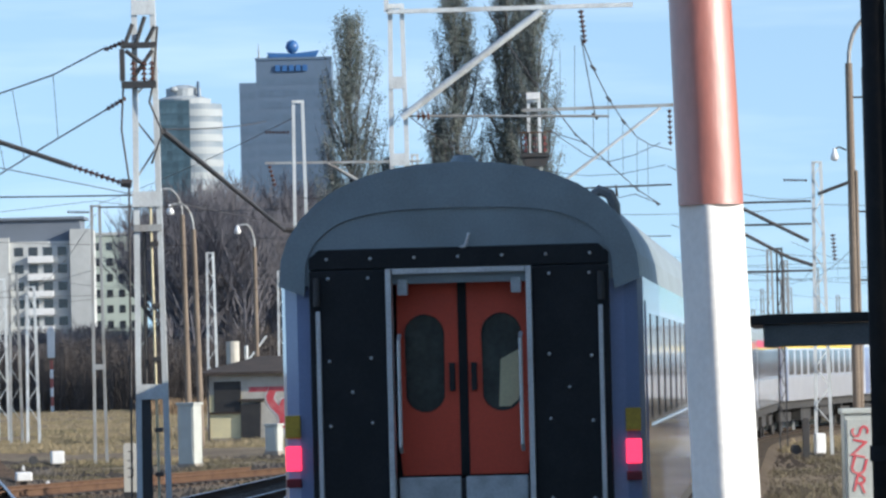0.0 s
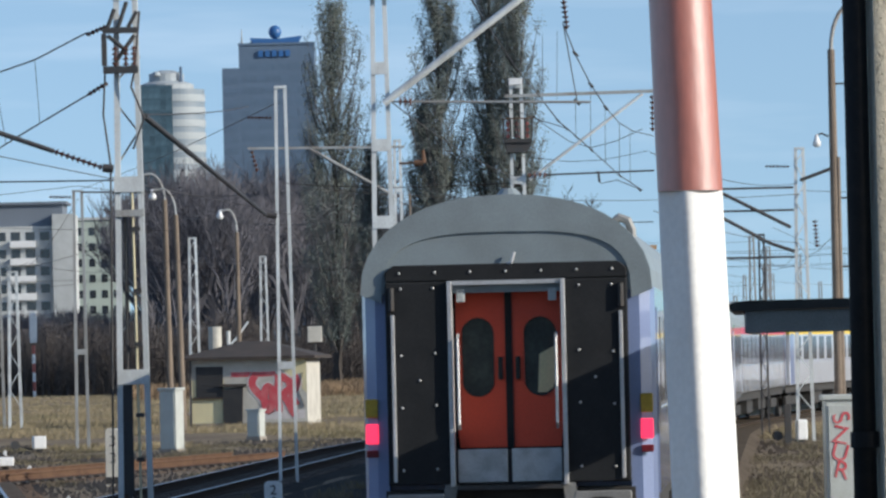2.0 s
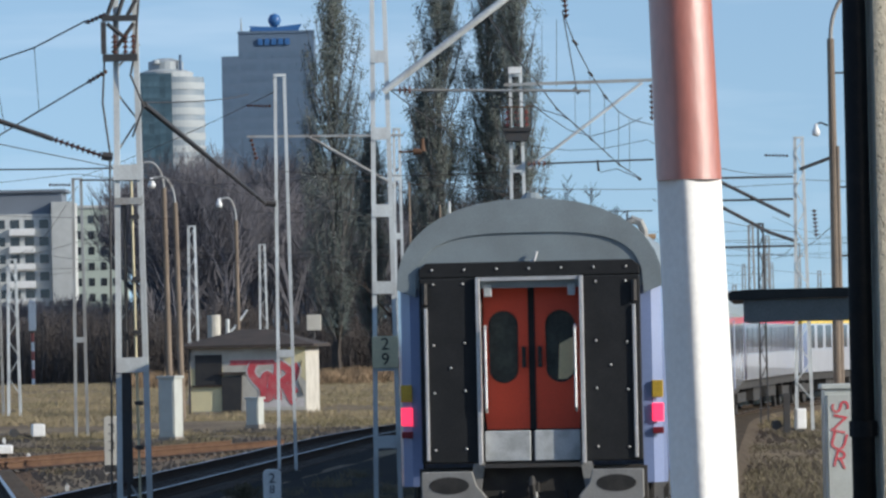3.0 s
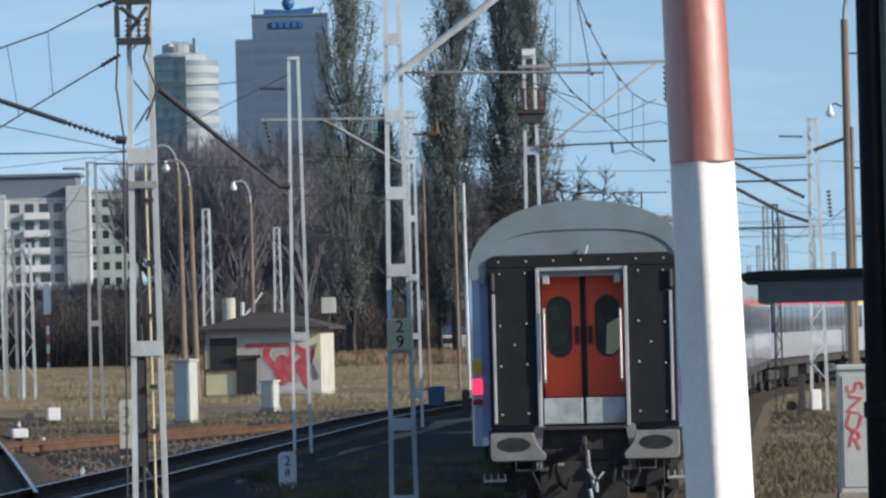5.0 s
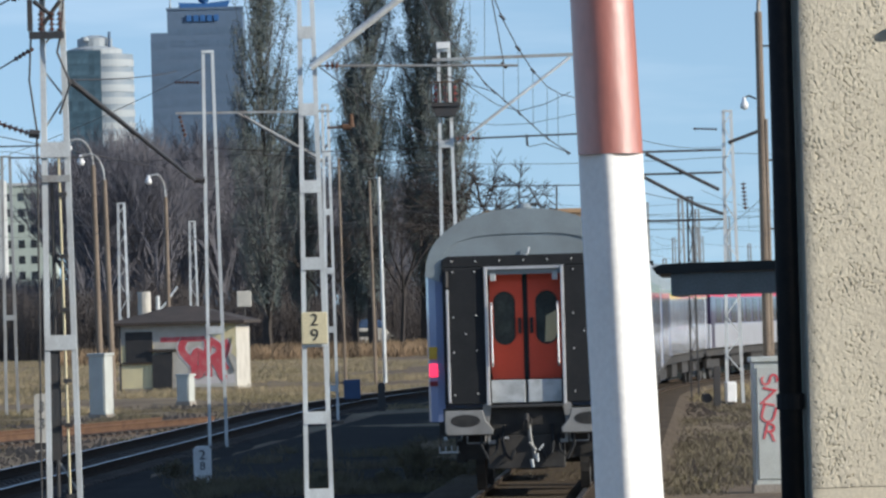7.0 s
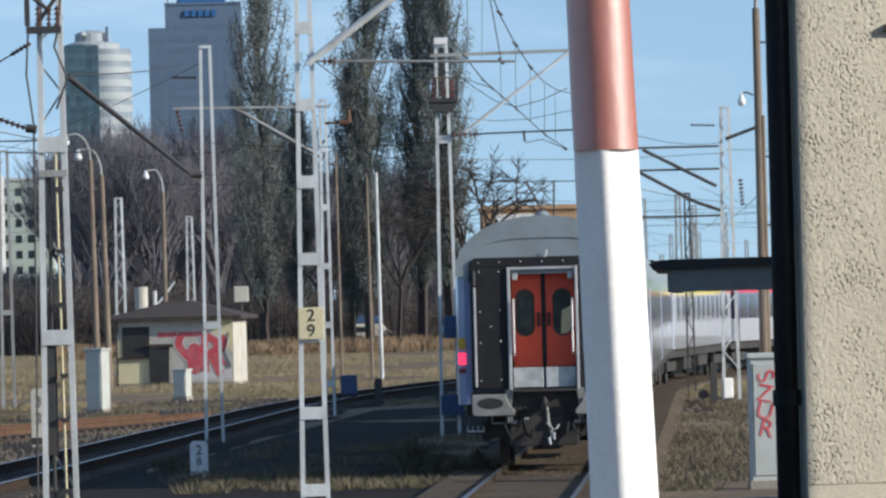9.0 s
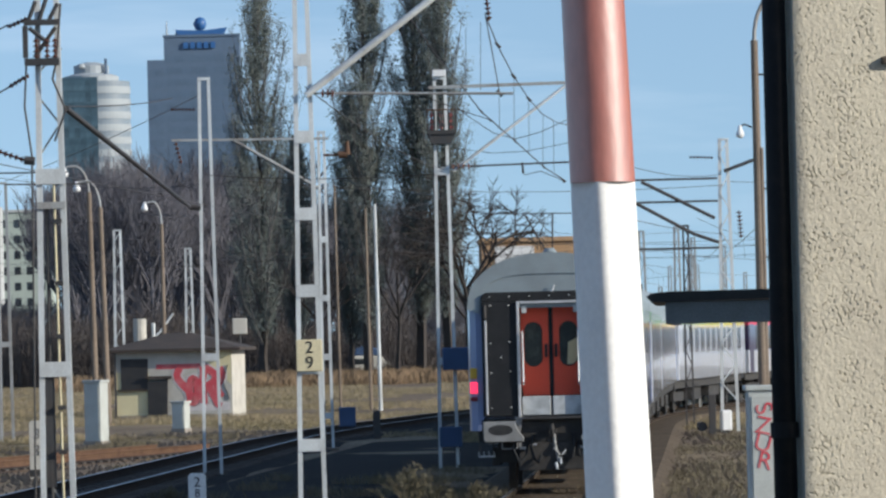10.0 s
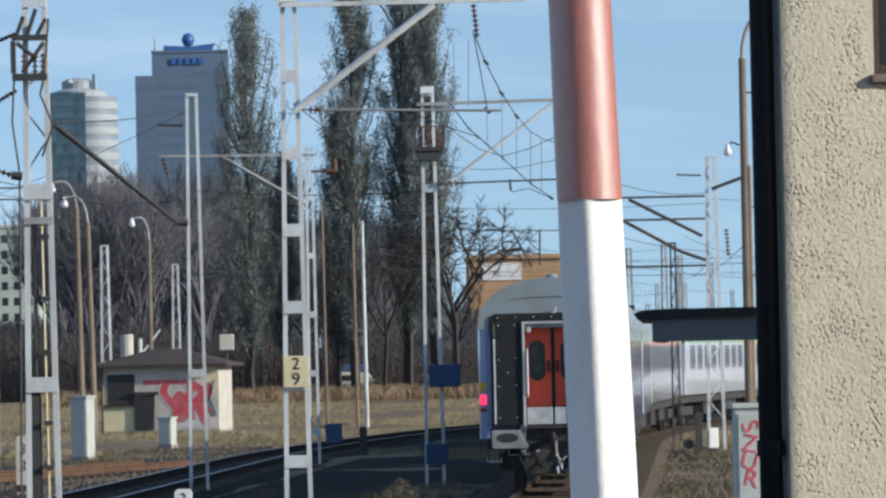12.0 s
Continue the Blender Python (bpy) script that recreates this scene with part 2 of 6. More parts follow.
M_ORANGE = mat("orange_brick_facade", (0.44, 0.29, 0.165), 0.85, other=(0.40, 0.23, 0.11), scale=0.2, amount=0.6, bump=0)
M_CREAM = mat("faded_cream_render", (0.74, 0.66, 0.40), 0.9, other=(0.60, 0.53, 0.34), scale=1.2, amount=0.7, grain=0.1)
M_WHITEWASH = mat("dirty_whitewash", (0.56, 0.54, 0.48), 0.9, other=(0.38, 0.36, 0.31), scale=1.5, amount=0.7, grain=0.1)
M_HUT_ROOF = mat("bitumen_felt_roof", (0.05, 0.042, 0.037), 0.9, other=(0.08, 0.06, 0.05), scale=1.2, amount=0.7)
M_BOARD = mat("dark_brown_boards", (0.045, 0.033, 0.026), 0.8, other=(0.07, 0.05, 0.035), scale=3, amount=0.6)
M_GRAF_RED = mat("faded_red_spray_paint", (0.60, 0.08, 0.10), 0.7, other=(0.62, 0.28, 0.27), scale=2.5, amount=0.6, bump=0)
M_GRAF_PALE = mat("pale_spray_paint", (0.66, 0.62, 0.60), 0.7, scale=3, amount=0.3, bump=0)
M_GRAF_DARK = mat("black_spray_paint", (0.03, 0.03, 0.03), 0.7, bump=0)
M_CAB = mat("pale_grey_cabinet_paint", (0.50, 0.53, 0.50), 0.6, other=(0.38, 0.39, 0.36), scale=2, amount=0.6)
M_WHITE = mat("white_enamel", (0.78, 0.79, 0.78), 0.5, other=(0.6, 0.6, 0.58), scale=4, amount=0.5)
M_SIGN_CREAM = mat("yellowed_white_enamel", (0.70, 0.62, 0.40), 0.6, other=(0.60, 0.52, 0.33), scale=4, amount=0.5)
M_BLACK = mat("black_paint", (0.02, 0.02, 0.022), 0.6, bump=0)
M_BLUE_BOX = mat("blue_painted_steel", (0.05, 0.095, 0.19), 0.6, other=(0.035, 0.065, 0.13), scale=3, amount=0.5)
M_SIG_RED = mat("signal_red_paint", (0.40, 0.11, 0.09), 0.6, bump=0, scale=3)
M_BARK = mat("poplar_bark", (0.055, 0.046, 0.04), 0.95, other=(0.036, 0.03, 0.027), scale=1.5, amount=0.7, grain=0.3, grain_scale=12, bump=0.4, bump_scale=12)
M_TWIG = mat("bare_twigs", (0.17, 0.158, 0.15), 0.95, other=(0.13, 0.12, 0.115), scale=0.15, amount=0.8, grain=0.2, grain_scale=2, bump=0)
# twigs of the far wood, with the blue-grey of haze in their colour
M_TWIG_FAR = mat("hazed_bare_twigs", (0.125, 0.122, 0.137), 0.95, other=(0.09, 0.088, 0.103), scale=0.06, amount=0.8, grain=0.2, grain_scale=1, bump=0)
M_LEAF = mat("late_autumn_poplar_leaves", (0.155, 0.185, 0.178), 0.9, other=(0.17, 0.183, 0.152), scale=0.3, amount=0.8, grain=0.2, grain_scale=2, bump=0, spec=0.1)
M_BUSH = mat("brown_thicket", (0.10, 0.084, 0.075), 0.95, other=(0.062, 0.055, 0.055), scale=0.25, amount=0.9, grain=0.3, grain_scale=2, bump=0)
M_LAMP_GLASS = mat("white_lamp_glass", (0.75, 0.76, 0.76), 0.3, scale=3, amount=0.2, bump=0)


# ---- mesh helpers ----
class Build:
    def __init__(self):
        self.v, self.f = [], []

    def add(self, pts, faces):
        k = len(self.v)
        self.v += [tuple(p) for p in pts]
        self.f += [tuple(i + k for i in f) for f in faces]
        return self

    def box(self, x0, y0, z0, x1, y1, z1):
        return self.add([(x0, y0, z0), (x1, y0, z0), (x1, y1, z0), (x0, y1, z0), (x0, y0, z1), (x1, y0, z1), (x1, y1, z1), (x0, y1, z1)],
                        [(0, 3, 2, 1), (4, 5, 6, 7), (0, 1, 5, 4), (1, 2, 6, 5), (2, 3, 7, 6), (3, 0, 4, 7)])

    def tube(self, p, q, r, r2=None, n=8):
        p, q = Vector(p), Vector(q)
        r2 = r if r2 is None else r2
        d = (q - p).normalized()
        a = d.orthogonal().normalized()
        b = d.cross(a)
        ring = [a * math.cos(2 * math.pi * i / n) + b * math.sin(2 * math.pi * i / n) for i in range(n)]
        pts = [p + c * r for c in ring] + [q + c * r2 for c in ring]
        return self.add(pts, [(i, (i + 1) % n, n + (i + 1) % n, n + i) for i in range(n)] + [tuple(range(n - 1, -1, -1)), tuple(range(n, 2 * n))])

    def path(self, pts, r, n=6):
        """One bent tube through the points."""
        pts = [Vector(p) for p in pts]
        k0, m = len(self.v), len(pts)
        a = None
        for i, p in enumerate(pts):
            d = (pts[min(i + 1, m - 1)] - pts[max(i - 1, 0)]).normalized()
            a = d.orthogonal().normalized() if a is None else (a - d * a.dot(d)).normalized()
            b = d.cross(a)
            self.v += [tuple(p + (a * math.cos(2 * math.pi * j / n) + b * math.sin(2 * math.pi * j / n)) * r) for j in range(n)]
        for i in range(m - 1):
            for j in range(n):
                q = k0 + i * n
                self.f.append((q + j, q + (j + 1) % n, q + n + (j + 1) % n, q + n + j))
        self.f += [tuple(range(k0 + n - 1, k0 - 1, -1)), tuple(range(k0 + (m - 1) * n, k0 + m * n))]
        return self

    def loft(self, profs):
        """Closed rings of equal length joined end to end."""
        n, k0 = len(profs[0]), len(self.v)
        for ring in profs:
            self.v += [tuple(p) for p in ring]
        for i in range(len(profs) - 1):
            for j in range(n):
                q = k0 + i * n
                self.f.append((q + j, q + (j + 1) % n, q + n + (j + 1) % n, q + n + j))
        self.f += [tuple(range(k0 + n - 1, k0 - 1, -1)), tuple(range(k0 + (len(profs) - 1) * n, k0 + len(profs) * n))]
        return self

    def beam(self, p, q, w, h, up=(0, 0, 1)):
        """A straight bar from p to q, w wide and h high."""
        p, q = Vector(p), Vector(q)
        d = (q - p).normalized()
        up = Vector(up)
        if abs(d.dot(up)) > 0.98:
            up = Vector((0, 1, 0))
        s = d.cross(up).normalized() * w / 2
        u = s.cross(d).normalized() * h / 2
        pts = [p - s - u, p + s - u, q + s - u, q - s - u, p - s + u, p + s + u, q + s + u, q - s + u]
        return self.add(pts, [(0, 3, 2, 1), (4, 5, 6, 7), (0, 1, 5, 4), (1, 2, 6, 5), (2, 3, 7, 6), (3, 0, 4, 7)])

    def prism(self, prof, y0, y1):
        """A profile in x, z (anticlockwise seen from -y) carried from y0 to y1."""
        n = len(prof)
        pts = [(x, y0, z) for x, z in prof] + [(x, y1, z) for x, z in prof]
        return self.add(pts, [tuple(range(n)), tuple(range(2 * n - 1, n - 1, -1))] + [(i, n + i, n + (i + 1) % n, (i + 1) % n) for i in range(n)])

    def lathe(self, base, prof, n=12):
        """Rings of (radius, height) over base."""
        x, y, z = base
        pts = [(x + r * math.cos(2 * math.pi * i / n), y + r * math.sin(2 * math.pi * i / n), z + h) for r, h in prof for i in range(n)]
        faces = [(k * n + i, k * n + (i + 1) % n, (k + 1) * n + (i + 1) % n, (k + 1) * n + i) for k in range(len(prof) - 1) for i in range(n)]
        return self.add(pts, faces + [tuple(range(n - 1, -1, -1)), tuple(range((len(prof) - 1) * n, len(prof) * n))])

    def mesh(self, name, material, smooth=False):
        me = bpy.data.meshes.new(name)
        me.from_pydata(self.v, [], self.f)
        me.materials.append(material)
        if smooth:
            me.polygons.foreach_set("use_smooth", [True] * len(me.polygons))
        me.update()
        return me


def part(name, bd, material, parent=None, label="", bevel=0.0, smooth=False):
    ob = new(name, bd.mesh(name, material, smooth))
    ob.parent = parent
    if bevel:
        b = ob.modifiers.new("bevel", "BEVEL")
        b.width, b.segments, b.limit_method = bevel, 2, "ANGLE"
    return tagged(ob, label)


def thing(name, label, category, m=None, group="", kind=""):
    ob = new(name)
    ob.empty_display_size = 0.2
    if m is not None:
        ob.matrix_basis = m
    return tagged(ob, label, category, group, kind)


def solid(name, bd, material, label, category="", group="", kind="", bevel=0.0, smooth=False, m=None):
    ob = part(name, bd, material, None, label, bevel, smooth)
    if m is not None:
        ob.matrix_basis = m
    return tagged(ob, "", category, group, kind)


def letters(name, body, size, material, parent, m, label=""):
    cu = bpy.data.curves.new(name, "FONT")
    cu.body, cu.size, cu.extrude, cu.align_x, cu.align_y = body, size, 0.004, "CENTER", "CENTER"
    tmp = bpy.data.objects.new(name, cu)
    scene.collection.objects.link(tmp)
    me = bpy.data.meshes.new_from_object(tmp.evaluated_get(bpy.context.evaluated_depsgraph_get()))
    bpy.data.objects.remove(tmp)
    me.materials.clear()
    me.materials.append(material)
    ob = new(name, me)
    ob.parent = parent
    ob.matrix_basis = m
    return tagged(ob, label)


# ---- the line of the railway ----
GZ = -0.25                                # the yard's ground below rail level
HEAD = math.atan(0.069)                   # the train's track bears to the right of the y axis
BEND, RADIUS = 150.3, 300.0               # straight so far, then a curve to the right


def along(q, off=0.0):
    """The place and bearing q metres along the train's track, off metres to its right."""
    x, y, a = -2.64, 0.0, HEAD
    d = min(q, BEND)
    x, y = x + d * math.sin(a), y + d * math.cos(a)
    if q > BEND:
        turn = (q - BEND) / RADIUS
        cx, cy = x + RADIUS * math.cos(a), y - RADIUS * math.sin(a)
        a += turn
        x, y = cx - RADIUS * math.cos(a), cy + RADIUS * math.sin(a)
    return Vector((x + off * math.cos(a), y - off * math.sin(a), 0)), a


def tail(t):
    """How far along the track the tail of the train is at t seconds."""
    return 39.25 + 4.68 * t - 0.012 * max(0.0, t - 9.0) ** 2


def rise(q):
    """The track comes down a little from the platform to the level yard."""
    return 0.0095 * max(0.0, 51.0 - q)


# ---- ground and tracks ----
def ground():
    bm = bmesh.new()
    rows = [-60, -20, 20, 50, 65] + [70 + 2.0 * i for i in range(90)] + [260, 300, 380, 500, 800, 1500, 4800]
    cols = [-3000, -600, -150, -70, -45] + [-30 + 2.0 * i for i in range(31)] + [45, 70, 150, 600, 3000]
    grid = []
    for y in rows:
        line = []
        for x in cols:
            z = GZ
            if 66 < y < 260 and abs(x) < 40:
                z += 0.10 * (noise.noise((x * 0.22, y * 0.12, 0)) - 0.1) + 0.05 * noise.noise((x * 0.9, y * 0.5, 4))
            line.append(bm.verts.new((x, y, z)))
        grid.append(line)
    for a, b in zip(grid, grid[1:]):
        for i in range(len(cols) - 1):
            bm.faces.new((a[i], a[i + 1], b[i + 1], b[i]))
    me = bpy.data.meshes.new("ground")
    bm.to_mesh(me)
    bm.free()
    me.materials.append(M_GROUND)
    tagged(new("ground", me), "brown railway yard ground with dry grass and gravel", "ground", kind="structure")


ground()


def strip(name, line, half, z, material, label):
    """A bed with sloping shoulders along a line of (place, bearing)."""
    b = Build()
    prof = [(-half - 0.6, GZ - 0.15), (-half, z), (half, z), (half + 0.6, GZ - 0.15)]
    pts = []
    for p, a in line:
        for o, h in prof:
            pts.append((p.x + o * math.cos(a), p.y - o * math.sin(a), h))
    faces = []
    for k in range(len(line) - 1):
        for i in range(3):
            faces.append((k * 4 + i, k * 4 + i + 1, k * 4 + 5 + i, k * 4 + 4 + i))
    b.add(pts, faces)
    return solid(name, b, material, label, "trackbed", kind="structure")


RAIL_PROF = [(-0.065, -0.17), (0.065, -0.17), (0.065, -0.15), (0.012, -0.135), (0.012, -0.045), (0.036, -0.03), (0.036, 0.0), (-0.036, 0.0), (-0.036, -0.03), (-0.012, -0.045), (-0.012, -0.135), (-0.065, -0.15)]


def rail(name, line, off, material, parent):
    b = Build()
    n = len(RAIL_PROF)
    pts = []
    for p, a in line:
        for o, h in RAIL_PROF:
            pts.append((p.x + (off + o) * math.cos(a), p.y - (off + o) * math.sin(a), p.z + h))
    faces = [(k * n + i, k * n + (i + 1) % n, (k + 1) * n + (i + 1) % n, (k + 1) * n + i) for k in range(len(line) - 1) for i in range(n)]
    b.add(pts, faces)
    ob = part(name, b, material, parent)
    if material is M_RAIL:
        # only the running surface is polished
        ob.data.materials.append(M_RAIL_SIDE)
        ob.data.polygons.foreach_set("material_index", [0 if i % n == 6 else 1 for i in range(len(faces))])
    return ob


def sleeper_mesh():
    b = Build()
    b.prism([(-1.3, -0.36), (1.3, -0.36), (1.3, -0.19), (1.25, -0.172), (0.45, -0.172), (0.4, -0.2), (-0.4, -0.2), (-0.45, -0.172), (-1.25, -0.172), (-1.3, -0.19)], -0.13, 0.13)
    return b.mesh("sleeper", M_SLEEPER)


SLEEPER = sleeper_mesh()


def straight(x0, y0, x1, y1, n=24, bow=0.0):
    """A line of places and bearings from one point to another, bowed to the right by bow metres."""
    out = []
    pts = []
    for i in range(n + 1):
        k = i / n
        pts.append(Vector((x0 + (x1 - x0) * k + bow * 4 * k * (1 - k), y0 + (y1 - y0) * k, 0)))
    for i, p in enumerate(pts):
        q, o = pts[min(i + 1, n)], pts[max(i - 1, 0)]
        out.append((p, math.atan2(q.x - o.x, q.y - o.y)))
    return out


def track(line, bed, railmat, label, s0, s1, bed_top=-0.22):
    t = thing("railway_track", label, "track", kind="structure")
    rail("rail", line, -0.7535, railmat, t)
    rail("rail", line, 0.7535, railmat, t)
    strip("ballast_bed", line, 1.6, bed_top, bed, "ballast heaped under the rails")
    d = 0.0
    for (p, a), (q, c) in zip(line, line[1:]):
        seg = (q - p).length
        while d < seg:
            w = p.lerp(q, d / seg)
            if s0 < w.y < s1:
                o = new("sleeper", SLEEPER)
                o.parent = t
                o.matrix_basis = Matrix.Translation(w) @ Matrix.Rotation(-(a + (c - a) * d / seg), 4, "Z")
            d += 0.62
        d -= seg
    return t


main_line = [(along(q)[0] + Vector((0, 0, rise(q))), along(q)[1]) for q in range(-40, 420, 4)]
track(main_line, M_EARTH, M_RAIL, "main track with polished rails on dark ballast, its sleepers buried", 132, 165, -0.10)
# the neighbouring track to the left, beside the train's track
near_line = [along(q, -9.45 + 0.9 * min(1.0, max(0.0, (q - 140) / 30))) for q in range(12, 330, 4)]
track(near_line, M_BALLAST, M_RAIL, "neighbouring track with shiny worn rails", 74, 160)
# the branch that leaves it to the left
branch = straight(-7.5, 82.4, -24.0, 230, 24, 0.4)
track(branch, M_BALLAST2, M_RAIL, "branch track leaving at a turnout", 84, 140)
# ground between the two tracks, the train's shade deepened by its near-black colour
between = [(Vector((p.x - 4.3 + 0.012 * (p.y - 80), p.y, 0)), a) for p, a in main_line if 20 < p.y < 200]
strip("shade_dark_strip", between, 3.4, -0.225, M_BALLAST, "ground between the tracks with train shade put in its colour")
rusty = straight(-17.83, 92.0, -4.80, 137.3, 30, 0.0)
track(rusty, M_BALLAST2, M_RUST, "rusty siding with overgrown sleepers", 100, 150)


# ---- platform and buildings beside the track ----
def platform():
    p = thing("platform", "worn concrete station platform with a pale edge", "platform", kind="structure")
    part("platform_slab", Build().box(-1.0, -30, -0.3, 14, 43.0, 0.92), M_CONC, p)
    for i in range(36):
        part("edge_slab", Build().box(-1.06, -29.9 + 2.0 * i, 0.924, -0.2, -27.94 + 2.0 * i, 1.0), M_CONC, p, bevel=0.01)
    return p


def striped_post():
    """The leaning red and white post, a chamfered square shaft, thicker towards its foot."""
    t = thing("striped_post", "red and white painted concrete post, slightly leaning", "post", pose(0.888, 16.3, 0.0))
    lean = math.tan(radians(1.6))

    def shaft(z0, z1, ch, name, m, label):
        b = Build()
        rings = []
        steps = max(2, int((z1 - z0) / 0.06))
        n = 32
        for k in range(steps + 1):
            z = z0 + (z1 - z0) * k / steps
            r = 0.1165 - 0.0055 * (z - 1.0)
            dx = -lean * (z - 1.0)
            ring = []
            for i in range(n):
                a = 2 * math.pi * i / n
                # a square with rounded arrises, turned almost edge on, or a round
                c, d = math.cos(a - radians(-99 + 45)), math.sin(a - radians(-99 + 45))
                sq = (abs(c) ** ch + abs(d) ** ch) ** (-1 / ch) / 2 ** (0.5 - 1 / ch)
                rr = r * sq * (1 + 0.010 * noise.noise((math.cos(a) * 2, math.sin(a) * 2, z * 5)))
                ring.append((dx + rr * math.cos(a), rr * math.sin(a), z))
            rings.append(ring)
        pts = [p for r in rings for p in r]
        faces = [(k * n + i, k * n + (i + 1) % n, (k + 1) * n + (i + 1) % n, (k + 1) * n + i) for k in range(steps) for i in range(n)]
        b.add(pts, faces)
        part(name, b, m, t, label, smooth=True)

    shaft(0.92, 3.08, 7.0, "white_section", M_WHITE_POST, "white painted faceted lower part")
    shaft(3.08, 4.6, 2.15, "red_section", M_RED_POST, "red-brown painted upper part")
    shaft(4.6, 6.2, 4.0, "white_section", M_WHITE_POST, "white painted top")


def reach(k):
    """A pose and size that bring things k times as far from the platform's view point."""
    return Matrix.Translation((0, 0, 2.58 * (1 - k))) @ Matrix.Scale(k, 4)


NEAR = 0.83                               # the building stands on the platform's far end


def station_building():
    """Its near wall turns a little towards the sun; its track side runs away from the rails and shades them."""
    t = thing("station_building", "cream roughcast building beside the track", "building", reach(NEAR) @ pose(3.96, 44.8, 0, 0, 0, 12))
    h, L = 10.4, 2.3
    wx0, wx1, wz0, wz1 = 0.86, 1.75, 5.02, 6.0
    w = Build()
    # one wall with a window opening through it
    xs, zs = [0.0, wx0, wx1, L], [-0.3, wz0, wz1, h]
    for y in (0.0, 0.3):
        w.v += [(x, y, z) for z in zs for x in xs]
    for r in range(3):
        for c in range(3):
            if (r, c) == (1, 1):
                continue
            k = r * 4 + c
            w.f += [(k, k + 1, k + 5, k + 4), (k + 20, k + 21, k + 17, k + 16)]
    for p, q in ((5, 6), (6, 10), (10, 9), (9, 5)):
        w.f.append((p, q, q + 16, p + 16))
    for p, q in ((0, 3), (3, 15), (15, 12), (12, 0)):
        w.f.append((q, p, p + 16, q + 16))
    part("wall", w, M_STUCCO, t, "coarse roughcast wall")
    # the coat of roughcast: lumps and pits pressed into the plaster
    step, x_end, z_lo, z_hi = 0.009, 1.42, 0.95, 5.75
    nx, nz = int(x_end / step), int((z_hi - z_lo) / step)
    pts, faces = [], []
    for k in range(nz + 1):
        z = z_lo + step * k
        for i in range(nx + 1):
            x = -0.004 + step * i
            lump = noise.fractal((x * 30 + z * 8, z * 20, 1.7), 0.9, 2.2, 2)
            pit = noise.noise((x * 62 + z * 20, z * 36, 9.3)) + 0.30 * noise.noise((x * 3.1, z * 3.1, 4.0))
            pts.append((x, -0.012 - 0.0035 * lump + 0.05 * max(0.0, pit - 0.33), z))
    for k in range(nz):
        for i in range(nx):
            xm, zm = step * (i + 0.5), z_lo + step * (k + 0.5)
            if wx0 - 0.06 < xm and zm > wz0 - 0.08:
                continue
            a = k * (nx + 1) + i
            faces.append((a, a + 1, a + nx + 2, a + nx + 1))
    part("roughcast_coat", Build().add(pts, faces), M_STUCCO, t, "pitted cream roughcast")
    D = 6.9
    back = 0.012 + 0.298 * (D - 0.302)
    skew = [(0.012, 0.302), (0.25, 0.302), (back + 0.238, D), (back, D)]
    part("side_wall", Build().add([(x, y, z) for z in (-0.3, h) for x, y in skew], [(0, 3, 2, 1), (4, 5, 6, 7), (0, 1, 5, 4), (1, 2, 6, 5), (2, 3, 7, 6), (3, 0, 4, 7)]), M_STUCCO, t)
    part("back_wall", Build().box(back + 0.24, D - 0.2, -0.3, L, D, h), M_STUCCO, t)
    # added beyond the right edge of view to block sky light from the train
    part("wing", Build().box(L + 0.004, 0.02, -0.3, 9.5, 1.6, h), M_STUCCO, t, "unseen wing added to block sky light")
    part("end_wall", Build().box(L - 0.25, 0.302, -0.3, L, D - 0.202, h), M_STUCCO, t)
    part("roof", Build().loft([[(0.0, -0.02, z), (L, -0.02, z), (L, D, z), (back, D, z), (0.012, 0.302, z)] for z in (h + 0.002, h + 0.2)]), M_TAR, t)
    win = part("window", Build().box(wx0, 0.12, wz0, wx0 + 0.09, 0.2, wz1).box(wx1 - 0.09, 0.12, wz0, wx1, 0.2, wz1).box(wx0 + 0.09, 0.12, wz0, wx1 - 0.09, 0.2, wz0 + 0.09).box(wx0 + 0.09, 0.12, wz1 - 0.09, wx1 - 0.09, 0.2, wz1).box(wx0 + 0.5, 0.13, wz0 + 0.09, wx0 + 0.56, 0.19, wz1 - 0.09), M_BOARD, t, "dark brown window frame", bevel=0.008)
    part("pane", Build().box(wx0 + 0.09, 0.15, wz0 + 0.09, wx0 + 0.5, 0.16, wz1 - 0.09), M_GLASS, win)
    part("pane", Build().box(wx0 + 0.56, 0.15, wz0 + 0.09, wx1 - 0.09, 0.16, wz1 - 0.09), M_GLASS, win)
    part("sill", Build().box(wx0 - 0.05, -0.10, wz0 - 0.07, wx1 + 0.05, 0.12, wz0), M_CONC_BROWN, win, "brown tile sill", bevel=0.01)
    return t


def downpipe():
    t = thing("downpipe", "black painted rain downpipe at the building's corner", "pipe", reach(NEAR))
    x, y = 3.80, 44.93
    part("pipe", Build().tube((x, y, 0.2), (x, y, 6.4), 0.105, n=14), M_PIPE, t, smooth=True)
    for z in (1.72,):
        part("bracket", Build().tube((x, y, z - 0.07), (x, y, z + 0.07), 0.125, n=14).box(x, y - 0.03, z - 0.03, x + 0.12, y + 0.03, z + 0.03), M_PIPE, t)
    part("shoe", Build().tube((x, y, 0.25), (x - 0.1, y - 0.1, 0.05), 0.105, n=14), M_PIPE, t)


